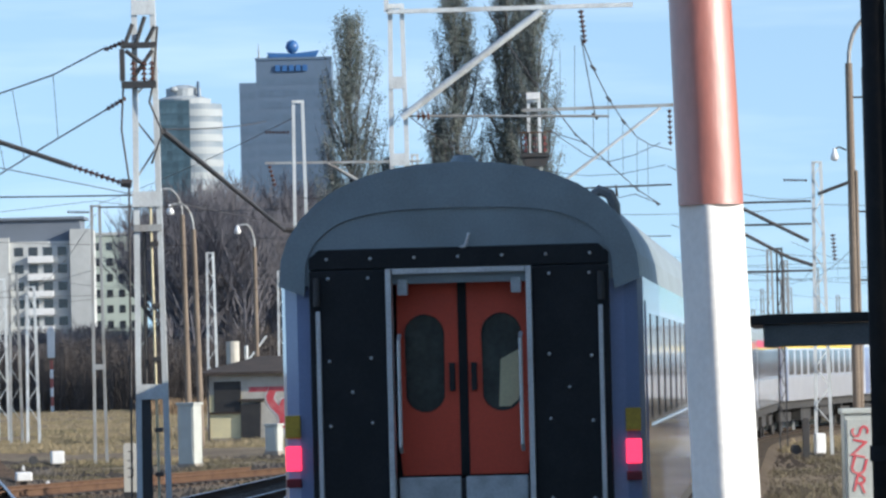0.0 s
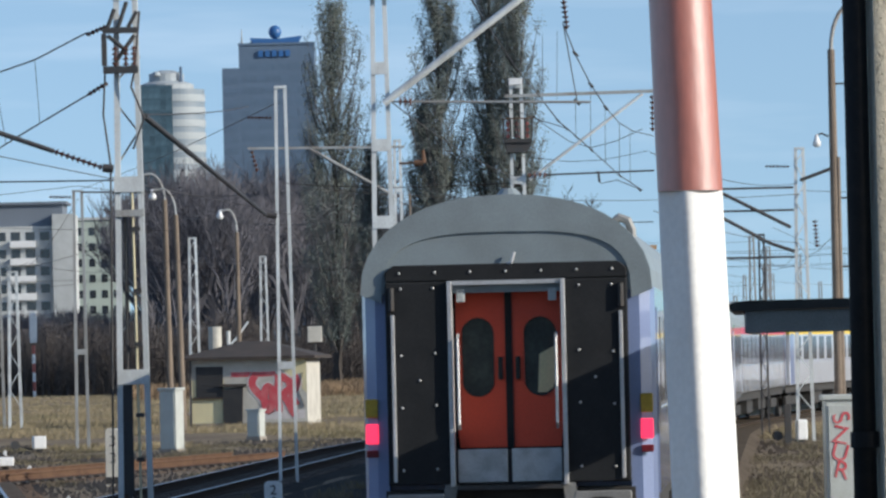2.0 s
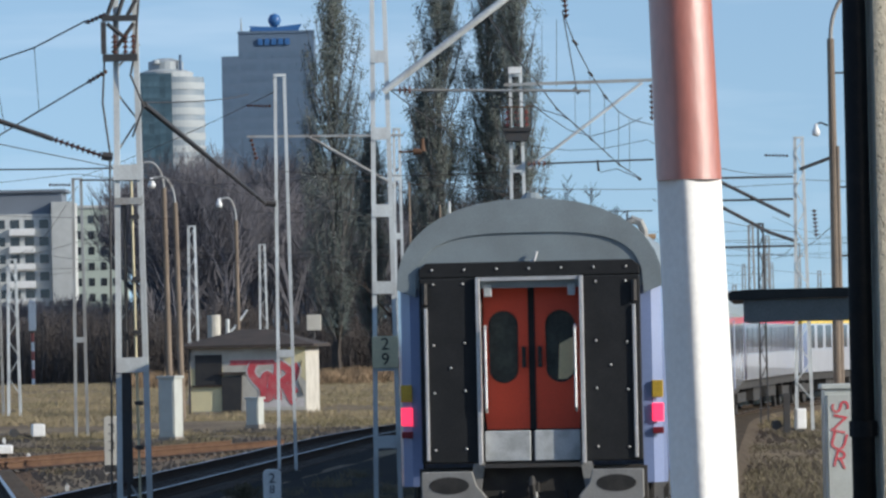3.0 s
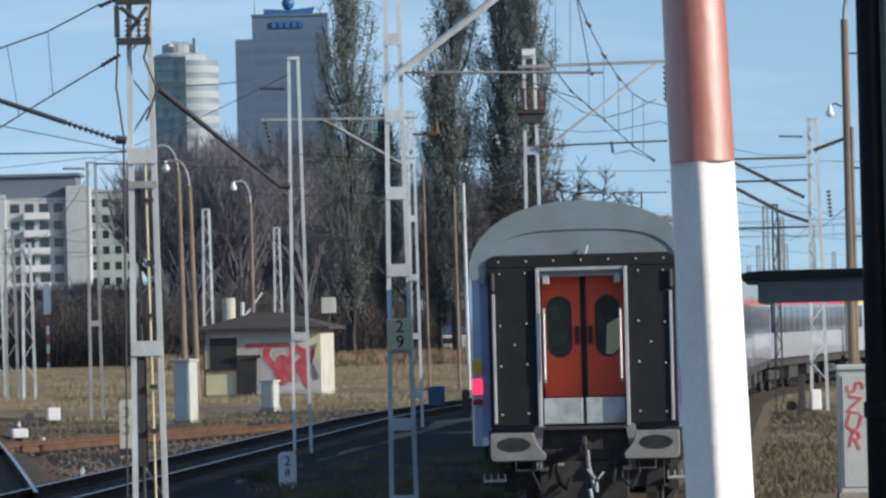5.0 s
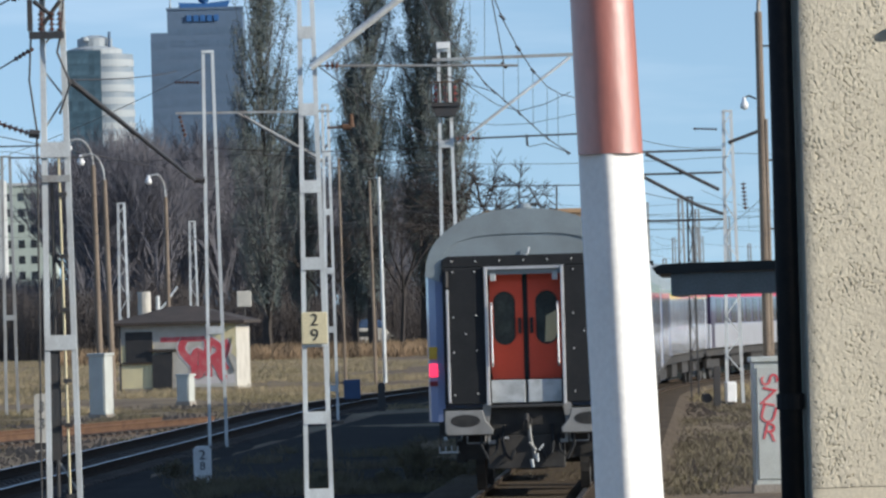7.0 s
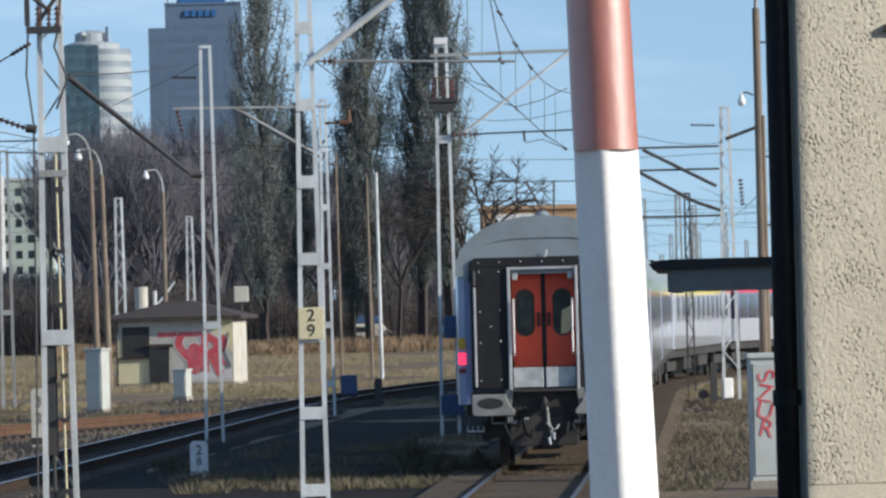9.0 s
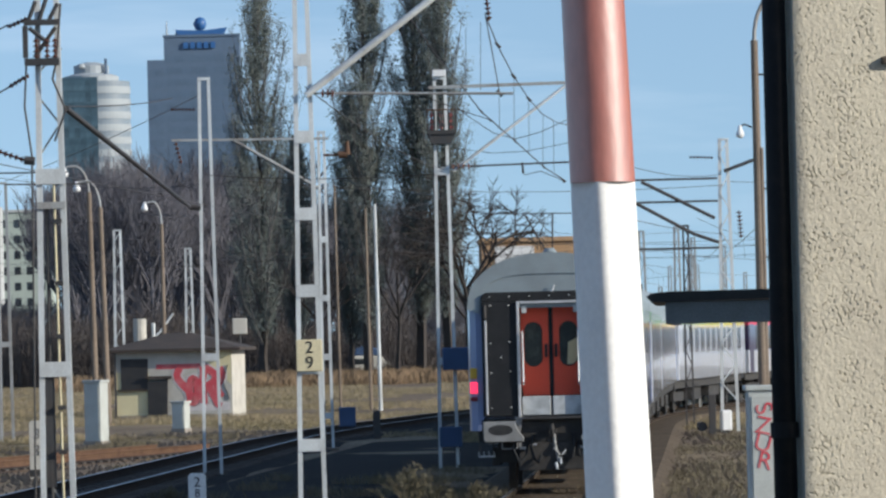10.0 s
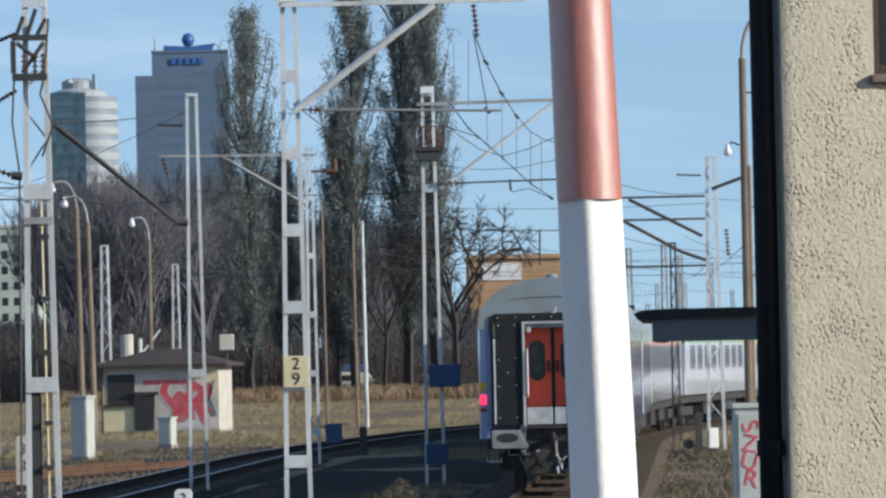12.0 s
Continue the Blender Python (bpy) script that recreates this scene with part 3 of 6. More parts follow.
def canopy():
    t = thing("canopy", "flat dark roofed canopy with a grey fascia", "canopy", reach(0.915))
    b = Build()
    edge = [(2.72, 2.955), (2.76, 2.90), (4.95, 2.92), (4.95, 3.00), (2.95, 2.995), (2.80, 2.985)]
    b.loft([[(x + d, y, z) for x, z in edge] for y, d in ((47.06, 0.0), (53.6, 0.44))])
    part("roof", b, M_TAR, t, "tarred roof sheet with a ragged edge")
    part("fascia", Build().box(2.90, 47.1, 2.69, 4.1, 47.18, 2.90), M_FASCIA, t, bevel=0.01)
    part("post", Build().box(4.26, 47.3, -0.7, 4.36, 47.4, 2.92), M_DARKSTEEL, t)
    part("post", Build().box(4.82, 53.3, -0.7, 4.92, 53.4, 2.92), M_DARKSTEEL, t)
    part("fascia", Build().beam((2.95, 47.184, 2.795), (3.42, 53.55, 2.795), 0.08, 0.21), M_FASCIA, t)


platform()
striped_post()
station_building()
downpipe()
canopy()


# an added block, out of view, that keeps sun off platform and track
block = thing("unseen_shade_block", "unseen tall block added to shade the platform", "building")
part("wall", Build().box(6.2, 20, 0.92, 10.2, 34.4, 11.5), M_STUCCO, block)
part("roof", Build().box(6.1, 19.9, 11.502, 10.3, 34.5, 11.8), M_TAR, block)
hall = thing("station_hall", "plain rendered station hall closing the platform end", "building")
part("wall", Build().box(-30, -22, -0.3, 30, -14, 12), M_STUCCO, hall)
part("roof", Build().box(-30.5, -22.5, 12.002, 30.5, -13.5, 12.4), M_TAR, hall)


# ---- the train ----
def body_profile(inset=0.0, n=9):
    """Half-round roof over upright sides, in x, z."""
    hw, sh, top = 1.40 - inset, 3.12, 4.055 - inset
    pts = [(-hw, 1.12), (hw, 1.12)]
    for i in range(2 * n + 1):
        a = math.pi * i / (2 * n)
        c, s = math.cos(a), math.sin(a)
        e = 2 / 2.25
        pts.append((hw * math.copysign(abs(c) ** e, c), sh + (top - sh) * abs(s) ** e))
    return pts


LENGTH = 26.0


def bogie(t, y):
    b = part("bogie", Build().box(-1.1, y - 1.7, 0.42, -0.98, y + 1.7, 0.72).box(0.98, y - 1.7, 0.42, 1.1, y + 1.7, 0.72).box(-0.98, y - 0.35, 0.45, 0.98, y + 0.35, 0.85), M_UNDER, t)
    for yy in (y - 1.25, y + 1.25):
        part("wheelset", Build().tube((-0.82, yy, 0.46), (-0.69, yy, 0.46), 0.46, n=20).tube((0.69, yy, 0.46), (0.82, yy, 0.46), 0.46, n=20).tube((-0.69, yy, 0.46), (0.69, yy, 0.46), 0.08), M_UNDER, b)


def coach(label, lower, upper, stripe, window_tone):
    """One coach, its tail at the origin, at rail level."""
    t = thing("railway_coach", label, "train coach", group="coaches of the train")
    prof = body_profile()
    L = LENGTH
    # body below the roof shoulder
    part("body", Build().box(-1.41, 0.56, 1.12, 1.41, L - 0.25, 1.98), lower, t, bevel=0.03)
    part("window_band", Build().box(-1.408, 0.56, 1.98, 1.408, L - 0.25, 2.92), upper, t)
    part("cornice", Build().box(-1.41, 0.56, 2.92, 1.41, L - 0.25, 3.13), stripe, t)
    roofp = [(x, z) for x, z in prof[2:]]
    part("roof", Build().prism(roofp, 0.0, L - 0.1), M_ROOF_GREY, t, "dusty grey rounded roof", smooth=False)
    for sx in (-1, 1):
        for k in range(11):
            y = 2.1 + k * 2.05
            w = part("window", Build().box(min(sx * 1.40, sx * 1.416), y, 2.02, max(sx * 1.40, sx * 1.416), y + 1.35, 2.86), M_SIDE_GLASS, t)
        for y in (0.75, L - 1.6):
            part("side_door", Build().box(min(sx * 1.39, sx * 1.418), y, 1.15, max(sx * 1.39, sx * 1.418), y + 0.85, 2.95), window_tone, t)
    part("underframe", Build().box(-1.25, 0.4, 0.85, 1.25, L - 0.4, 1.12).box(-1.1, 8, 0.4, 1.1, 11, 0.86).box(-1.1, 14, 0.45, 1.1, 18, 0.86), M_UNDER, t)
    for y in (3.2, L - 3.2):
        bogie(t, y)
    return t


def end_wall(t):
    """The tail end of the last coach, with its gangway, doors, lamps, buffers and hoses."""
    hw = 1.41
    # angled corner posts
    for s in (-1, 1):
        foot = [(s * 1.16, 0.05), (s * 1.27, 0.06), (s * 1.37, 0.14), (s * hw, 0.30), (s * hw, 0.555), (s * 1.16, 0.555)]
        part("corner_panel", Build().loft([[(x, y, z) for x, y in foot][::s] for z in (1.05, 3.14)]), M_COACH, t, "faded blue rounded corner panel")
    prof = body_profile()
    outer = prof[2:]
    inner = []
    for i in range(len(outer)):
        a = math.pi * i / (len(outer) - 1)
        c, d = math.cos(a), math.sin(a)
        inner.append((math.copysign(1.20 * abs(c) ** 0.62, c), 3.04 + 0.66 * abs(d) ** 0.62))
    n = len(outer)
    # roof end: an arched lip, with a set-back dome below it
    b = Build()
    pts = [(x, -0.02, z) for x, z in outer] + [(x, -0.02, z) for x, z in inner] + [(x, 0.42, z) for x, z in inner] + [(x, 0.0, z) for x, z in outer]
    faces = []
    for i in range(n - 1):
        faces += [(i, n + i, n + i + 1, i + 1), (n + i, 2 * n + i, 2 * n + i + 1, n + i + 1), (3 * n + i, i, i + 1, 3 * n + i + 1)]
    b.add(pts, faces)
    part("roof_end_lip", b, M_ROOF_GREY, t, "grey arched roof end", smooth=False)
    dome = [(x * 1.005, z + 0.004) for x, z in inner]
    b = Build()
    pts, faces = [], []
    for k, (f, y) in enumerate(((1.0, 0.34), (0.7, 0.2), (0.3, 0.06), (0.0, 0.0))):
        pts += [(x * (0.82 + 0.18 * f), y, 3.15 + (z - 3.15) * f) for x, z in dome]
    for k in range(3):
        for i in range(n - 1):
            faces.append((k * n + i, (k + 1) * n + i, (k + 1) * n + i + 1, k * n + i + 1))
    b.add(pts, faces)
    part("roof_end_dome", b, M_ROOF_GREY, t, smooth=True)
    part("step_bar", Build().tube((-0.04, -0.02, 3.37), (0.06, -0.06, 3.40), 0.014).tube((0.06, -0.06, 3.40), (0.09, -0.05, 3.50), 0.014), M_ALU, t)
    part("roof_vent", Build().lathe((0.0, 0.9, 4.02), [(0.10, 0), (0.12, 0.06), (0.07, 0.12)]), M_ROOF_GREY, t)
    part("roof_pipe", Build().path([(1.0, 0.6, 3.66), (1.01, 0.6, 3.77), (1.08, 0.6, 3.82), (1.16, 0.6, 3.79), (1.2, 0.6, 3.70), (1.2, 0.6, 3.55)], 0.045), M_BUFFER, t)
    part("end_bulkhead", Build().box(-1.15, 0.202, 1.05, -0.56, 0.555, 3.36).box(0.56, 0.202, 1.05, 1.15, 0.555, 3.36).box(-0.56, 0.202, 3.22, 0.56, 0.555, 3.36), M_COACH, t)
    # black gangway panels, left, right and above
    for s in (-1, 1):
        part("gangway_panel", Build().box(min(s * 0.56, s * 1.16), -0.06, 1.29, max(s * 0.56, s * 1.16), 0.2, 3.235), M_RUBBER, t, "black rubber-faced gangway panel with bolt heads", bevel=0.015)
    part("gangway_header", Build().prism([(-1.16, 3.239), (1.16, 3.239), (1.16, 3.33), (1.08, 3.395), (-1.08, 3.395), (-1.16, 3.33)], -0.06, 0.2), M_RUBBER, t, bevel=0.01)
    stud = Build().lathe((0, 0, 0), [(0.014, 0.0), (0.013, 0.009), (0.007, 0.014)], 8).mesh("bolt_head", M_STUD, True)
    spots = [(x * 0.340, 3.32) for x in range(-3, 4)]
    for s in (-1, 1):
        spots += [(s * 1.01, 3.17), (s * 0.70, 3.17), (s * 1.015, 2.53), (s * 0.69, 2.55), (s * 0.84, 2.29), (s * 1.015, 2.03), (s * 0.69, 2.05), (s * 1.015, 1.43), (s * 0.69, 1.44)]
    for x, z in spots:
        o = new("bolt_head", stud)
        o.parent = t
        o.matrix_basis = pose(x, -0.06, z, 90)
    for s in (-1, 1):
        part("edge_rail", Build().box(s * 1.093 - 0.018, -0.085, 1.32, s * 1.093 + 0.018, -0.05, 2.92), M_ALU, t, "thin bright metal rail", bevel=0.006)
        part("hinge", Build().tube((s * 1.10, -0.08, 2.96), (s * 1.10, -0.08, 3.18), 0.028), M_DARKSTEEL, t)
        part("door_frame", Build().box(s * 0.543 - 0.022, -0.10, 1.27, s * 0.543 + 0.022, 0.1, 3.235), M_ALU, t, "bright upright door frame", bevel=0.006)
        part("grab_handle", Build().path([(s * 0.47, -0.04, 1.82), (s * 0.47, -0.12, 1.86), (s * 0.47, -0.12, 2.68), (s * 0.47, -0.04, 2.72)], 0.016), M_ALU, t)
        part("buffer_lamp", Build().box(s * 0.44 - 0.04, -0.02, 3.03, s * 0.44 + 0.04, 0.06, 3.15), M_KICK, t, bevel=0.01)
    part("door_lintel", Build().box(-0.513, -0.08, 3.195, 0.513, 0.1, 3.235), M_ALU, t)
    # two red leaves with tall rounded windows
    for s in (-1, 1):
        x0, x1 = sorted((s * 0.035, s * 0.51))
        wx, wz0, wz1, wr = s * 0.30, 2.12, 2.88, 0.155
        # leaf built round its window opening
        ring, N = [], 24
        for i in range(N):
            a = 2 * math.pi * i / N
            c, sn = math.cos(a), math.sin(a)
            zc = (wz1 - wr) if sn >= 0 else (wz0 + wr)
            ring.append((wx + wr * c, zc + wr * sn))
        outer_r = []
        for px, pz in ring:
            dx, dz = px - wx, pz - 2.5
            k = 1e9
            if dx > 1e-6: k = min(k, (x1 - wx) / dx)
            if dx < -1e-6: k = min(k, (x0 - wx) / dx)
            if dz > 1e-6: k = min(k, (3.19 - 2.5) / dz)
            if dz < -1e-6: k = min(k, (1.63 - 2.5) / dz)
            outer_r.append((wx + dx * k, 2.5 + dz * k))
        b = Build()
        pts = [(x, 0.27, z) for x, z in ring] + [(x, 0.27, z) for x, z in outer_r] + [(x, 0.31, z) for x, z in ring]
        faces = []
        for i in range(N):
            j = (i + 1) % N
            faces += [(i, N + i, N + j, j), (2 * N + i, i, j, 2 * N + j)]
        b.add(pts, faces)
        # corners of the leaf
        for cx in (x0, x1):
            for cz in (1.63, 3.19):
                near = sorted(range(N), key=lambda i: (outer_r[i][0] - cx) ** 2 + (outer_r[i][1] - cz) ** 2)[:2]
                a_, c_ = outer_r[near[0]], outer_r[near[1]]
                b.add([(cx, 0.27, cz), (a_[0], 0.27, a_[1]), (c_[0], 0.27, c_[1])], [(0, 1, 2)])
        leaf = part("door_leaf", b, M_DOOR_RED, t, "orange-red gangway door leaf")
        b = Build()
        b.add([(x, 0.305, z) for x, z in ring], [tuple(range(N))])
        part("window_pane", b, M_DOOR_GLASS, leaf)
        if s > 0:
            # cream patch that paints the pale light seen in this pane
            part("pane_light_patch", Build().add([(x, 0.302, z) for x, z in ((0.27, 2.15), (0.36, 2.15), (0.42, 2.20), (0.445, 2.28), (0.445, 2.60), (0.29, 2.52))], [(0, 1, 2, 3, 4, 5)]), M_CREAM, leaf, "pale patch painted for the light seen in the pane")
        b = Build()
        pts = [(x, 0.26, z) for x, z in ring] + [(wx + (x - wx) * 1.10, 0.39, 2.5 + (z - 2.5) * 1.05) for x, z in ring]
        b.add(pts, [(i, N + i, N + (i + 1) % N, (i + 1) % N) for i in range(N)])
        part("window_seal", b, M_RUBBER, leaf)
        part("door_handle", Build().box(s * 0.085 - 0.022, 0.22, 2.28, s * 0.085 + 0.022, 0.27, 2.50), M_BLACK, leaf, bevel=0.008)
        part("kick_panel", Build().box(min(s * 0.02, s * 0.50), 0.0, 1.30, max(s * 0.02, s * 0.50), 0.05, 1.62), M_KICK, t, "scuffed pale footplate panel", bevel=0.012)
        # lamps and plates on the corner
        for nm, z0, z1, m in (("tail_lamp", 1.69, 1.88, M_TAIL), ("warning_plate", 1.94, 2.12, M_LENS_YELLOW), ("lower_lens", 1.56, 1.63, M_LENS_OFF)):
            part(nm, Build().box(s * 1.32 - 0.06, 0.02, z0, s * 1.32 + 0.06, 0.07, z1), m, t, bevel=0.01)
        # buffer: a plate with its inner side slanting out to a point
        face = [(-0.285, 0.146), (-0.30, 0.13), (-0.30, -0.15), (-0.27, -0.20), (0.37, -0.20), (0.385, -0.13), (0.275, 0.0), (0.235, 0.146)]
        bf = part("buffer", Build().tube((s * 0.865, -0.12, 1.06), (s * 0.865, 0.3, 1.06), 0.11, n=16).prism([(s * (0.865 - dx), 1.06 + dz) for dx, dz in face][::s], -0.2, -0.12), M_BUFFER, t, "grey steel buffer with a dark greased face", bevel=0.012)
        part("grease_patch", Build().add([(s * 0.875 + 0.21 * math.cos(a), -0.203, 1.06 + 0.09 * math.sin(a)) for a in [2 * math.pi * i / 20 for i in range(20)]], [tuple(range(20))]), M_GREASE, bf)
        part("brake_hose", Build().path([(s * 0.34, 0.0, 0.98), (s * 0.36, -0.08, 0.75), (s * 0.33, -0.1, 0.58), (s * 0.25, -0.08, 0.5), (s * 0.2, -0.04, 0.62)], 0.028), M_RUBBER, t)
        part("hose_tap", Build().box(s * 0.5 - 0.07, -0.05, 0.72, s * 0.5 + 0.07, -0.02, 0.77).box(s * 0.55 - 0.02, -0.06, 0.72, s * 0.55 + 0.02, -0.01, 0.92), M_BUFFER, t)
        step = Build().box(s * 1.135 - 0.135, 0.05, 0.60, s * 1.135 + 0.135, 0.3, 0.625)
        for k in range(4):
            step.box(s * 1.135 - 0.135 + 0.085 * k, 0.05, 0.625, s * 1.135 - 0.12 + 0.085 * k, 0.065, 0.70)
        part("corner_step", step, M_KICK, t, "thin metal shunter's step")
        part("step_hanger", Build().box(s * 1.25 - 0.012, 0.1, 0.62, s * 1.25 + 0.012, 0.13, 1.06).box(s * 1.02 - 0.012, 0.1, 0.62, s * 1.02 + 0.012, 0.13, 0.95), M_UNDER, t)
        part("hose_bracket", Build().path([(s * 0.60, -0.05, 0.86), (s * 0.60, -0.07, 0.74), (s * 0.86, -0.07, 0.74), (s * 0.86, -0.05, 0.84)], 0.014), M_BUFFER, t)
        part("heating_cable", Build().path([(s * 0.62, 0.0, 1.0), (s * 0.66, -0.12, 0.7), (s * 0.56, -0.14, 0.5), (s * 0.45, -0.1, 0.62), (s * 0.43, 0.0, 0.85)], 0.022), M_RUBBER, t)
        part("pillar_foot", Build().prism([(s * 0.56, 0.92), (s * 0.68, 0.92), (s * 0.62, 1.29), (s * 0.50, 1.29)][::s], -0.05, 0.15), M_BUFFER, t)
    part("door_seal", Build().box(-0.033, 0.255, 1.63, 0.033, 0.29, 3.19), M_RUBBER, t)
    part("vestibule_wall", Build().box(-0.555, 0.36, 1.2, 0.555, 0.375, 3.3), M_RUBBER, t)
    part("threshold", Build().box(-0.5, 0.052, 1.28, 0.5, 0.31, 1.60), M_DARKSTEEL, t)
    part("footplate", Build().box(-0.5, -0.14, 1.235, 0.5, 0.02, 1.275), M_DARKSTEEL, t)
    part("pipe_rack", Build().box(-0.95, 0.3, 0.5, 0.95, 0.6, 0.84), M_UNDER, t)
    part("headstock", Build().box(-1.2, 0.05, 0.84, 1.2, 0.25, 1.24), M_UNDER, t, bevel=0.01)
    part("brake_beam", Build().box(-0.58, 0.02, 0.36, 0.52, 0.28, 0.838), M_UNDER, t, "dusty dark box under the headstock", bevel=0.02)
    part("pipe_cock", Build().tube((-0.38, -0.06, 0.80), (-0.27, -0.06, 0.80), 0.018), M_ALU, t)
    hook = part("drawhook", Build().box(-0.06, -0.2, 0.98, 0.06, 0.05, 1.08).path([(0, -0.2, 1.08), (0, -0.27, 1.12), (0, -0.33, 1.05), (0, -0.29, 0.96), (0, -0.22, 0.95)], 0.035), M_UNDER, t)
    part("screw_coupling", Build().path([(0.03, -0.25, 0.98), (0.04, -0.24, 0.8), (0.08, -0.2, 0.62), (0.1, -0.2, 0.5)], 0.025).tube((0.02, -0.26, 0.74), (0.12, -0.24, 0.62), 0.02), M_BUFFER, hook)
    part("coupling_link", Build().tube((0.05, -0.24, 0.50), (0.07, -0.24, 0.38), 0.024).tube((0.13, -0.22, 0.58), (0.135, -0.22, 0.46), 0.02).tube((0.15, -0.2, 0.62), (0.22, -0.16, 0.70), 0.012), M_KICK, hook, "bright worn end of the screw coupling")


COACHES = []


def train():
    looks = [
        ("grey and faded blue passenger coach with red gangway doors", M_COACH, M_COACH_WHITE, M_COACH_GREEN, M_COACH),
        ("white passenger coach with a green cornice", M_COACH_WHITE, M_COACH_WHITE, M_COACH_GREEN, M_COACH_WHITE),
        ("pale passenger coach with a white window band", M_COACH_WHITE, M_COACH_WHITE, M_COACH_WHITE, M_COACH),
        ("white passenger coach with a green cornice", M_COACH_WHITE, M_COACH_WHITE, M_COACH_GREEN, M_COACH_WHITE),
        ("white passenger coach with a dark violet window band", M_COACH_WHITE, M_COACH_PURPLE, M_COACH_RED, M_COACH_PURPLE),
        ("pale passenger coach with a yellow stripe", M_COACH_WHITE, M_COACH_WHITE, M_COACH_YELLOW, M_COACH),
        ("pale passenger coach with a white window band", M_COACH_WHITE, M_COACH_WHITE, M_COACH_WHITE, M_COACH),
    ]
    for k, look_ in enumerate(looks):
        c = coach(*look_)
        if k == 0:
            end_wall(c)
        else:
            part("gangway", Build().box(-1.25, -0.42, 0.95, 1.25, 0.22, 3.75), M_RUBBER, c)
        part("drawbar", Build().box(-0.08, LENGTH - 0.3, 0.95, 0.08, LENGTH + 0.5, 1.1), M_UNDER, c)
        COACHES.append(c)


train()


# ---- masts of the overhead line ----
def mast(label, x, y, top, wb, wt, material, spacing=1.15, leg=0.11, turn=0.0, group="overhead line masts", lean=0.0, first=0.9, cross=False):
    """A mast of two channel legs joined by batten plates, on a concrete foot."""
    t = thing("overhead_line_mast", label, "mast", pose(x, y, GZ, 0, lean, turn), group)
    h = top - GZ
    for s in (-1, 1):
        c = [(-leg / 2, 0.0), (leg / 2, 0.0), (leg / 2, 0.09), (leg / 2 - 0.012, 0.09), (leg / 2 - 0.012, 0.012), (-leg / 2 + 0.012, 0.012), (-leg / 2 + 0.012, 0.09), (-leg / 2, 0.09)]
        part("leg", Build().loft([[(s * (w - leg) / 2 + x, y, z) for x, y in c] for w, z in ((wb, 0.0), (wt, h))]), material, t)
    z, k = first, 0
    while z < h - 0.2:
        f = z / h
        hw = (wb + (wt - wb) * f) / 2
        ph = 0.17 if spacing > 0.8 else 0.08
        if cross:
            z1 = min(z + spacing, h - 0.1)
            hw1 = (wb + (wt - wb) * z1 / h) / 2
            d = 1 if k % 2 else -1
            part("lattice_bar", Build().beam((-d * (hw - 0.03), -0.02, z), (d * (hw1 - 0.03), -0.02, z1), 0.032, 0.012, (0, 1, 0)), material, t)
        else:
            part("batten_plate", Build().box(-hw + 0.004, -0.02, z - ph / 2, hw - 0.004, -0.008, z + ph / 2), material, t)
        z += spacing
        k += 1
    part("top_plate", Build().box(-wt / 2, -0.03, h - 0.06, wt / 2, 0.1, h), material, t)
    part("foundation", Build().box(-wb / 2 - 0.12, -0.2, -0.3, wb / 2 + 0.12, 0.3, 0.03), M_CONC_BROWN, t, "concrete foot", bevel=0.03)
    return t


def insulator(bd, p, q, r=0.05, n=7):
    """A string of discs from p to q."""
    p, q = Vector(p), Vector(q)
    bd.tube(p, q, 0.014, n=6)
    for i in range(n):
        a = p.lerp(q, (i + 0.3) / n)
        c = p.lerp(q, (i + 0.75) / n)
        bd.tube(a, c, r, r * 0.45, n=9)
    return bd


# mast beside the train, with number plate, boom and brace
m29 = mast("pale painted steel mast with a cream number plate", -0.643, 69.0, 7.55, 0.41, 0.22, M_MAST, 1.05, 0.062, first=0.42)
part("boom", Build().beam((-0.13, -0.05, 7.688), (3.233, -0.05, 7.705), 0.06, 0.06).beam((-0.13, -0.05, 7.688), (-0.13, -0.05, 7.931), 0.06, 0.06), M_MAST, m29)
part("brace", Build().tube((0.045, -0.06, 6.236), (1.981, -0.06, 7.653), 0.05), M_MAST, m29, "thick pale diagonal tube")
part("tie_tube", Build().tube((0.40, -0.02, 6.253), (2.868, -0.02, 6.193), 0.017).tube((0.1, -0.02, 6.263), (0.24, -0.02, 6.258), 0.012), M_MAST_OLD, m29)
part("insulator", insulator(Build(), (0.24, -0.02, 6.258), (0.44, -0.02, 6.252), 0.075, 3), M_INSUL, m29, "brown porcelain insulator")
part("insulator", insulator(Build(), (2.52, -0.05, 7.653), (2.564, -0.05, 7.192), 0.05), M_INSUL, m29)
plate = part("number_plate", Build().box(-0.178, -0.07, 2.474, 0.178, -0.045, 2.908), M_SIGN_CREAM, m29, "cream enamel plate with black figures", bevel=0.01)
letters("figure", "2", 0.235, M_BLACK, plate, pose(0.0, -0.073, 2.795, 90))
letters("figure", "9", 0.235, M_BLACK, plate, pose(0.0, -0.073, 2.587, 90))

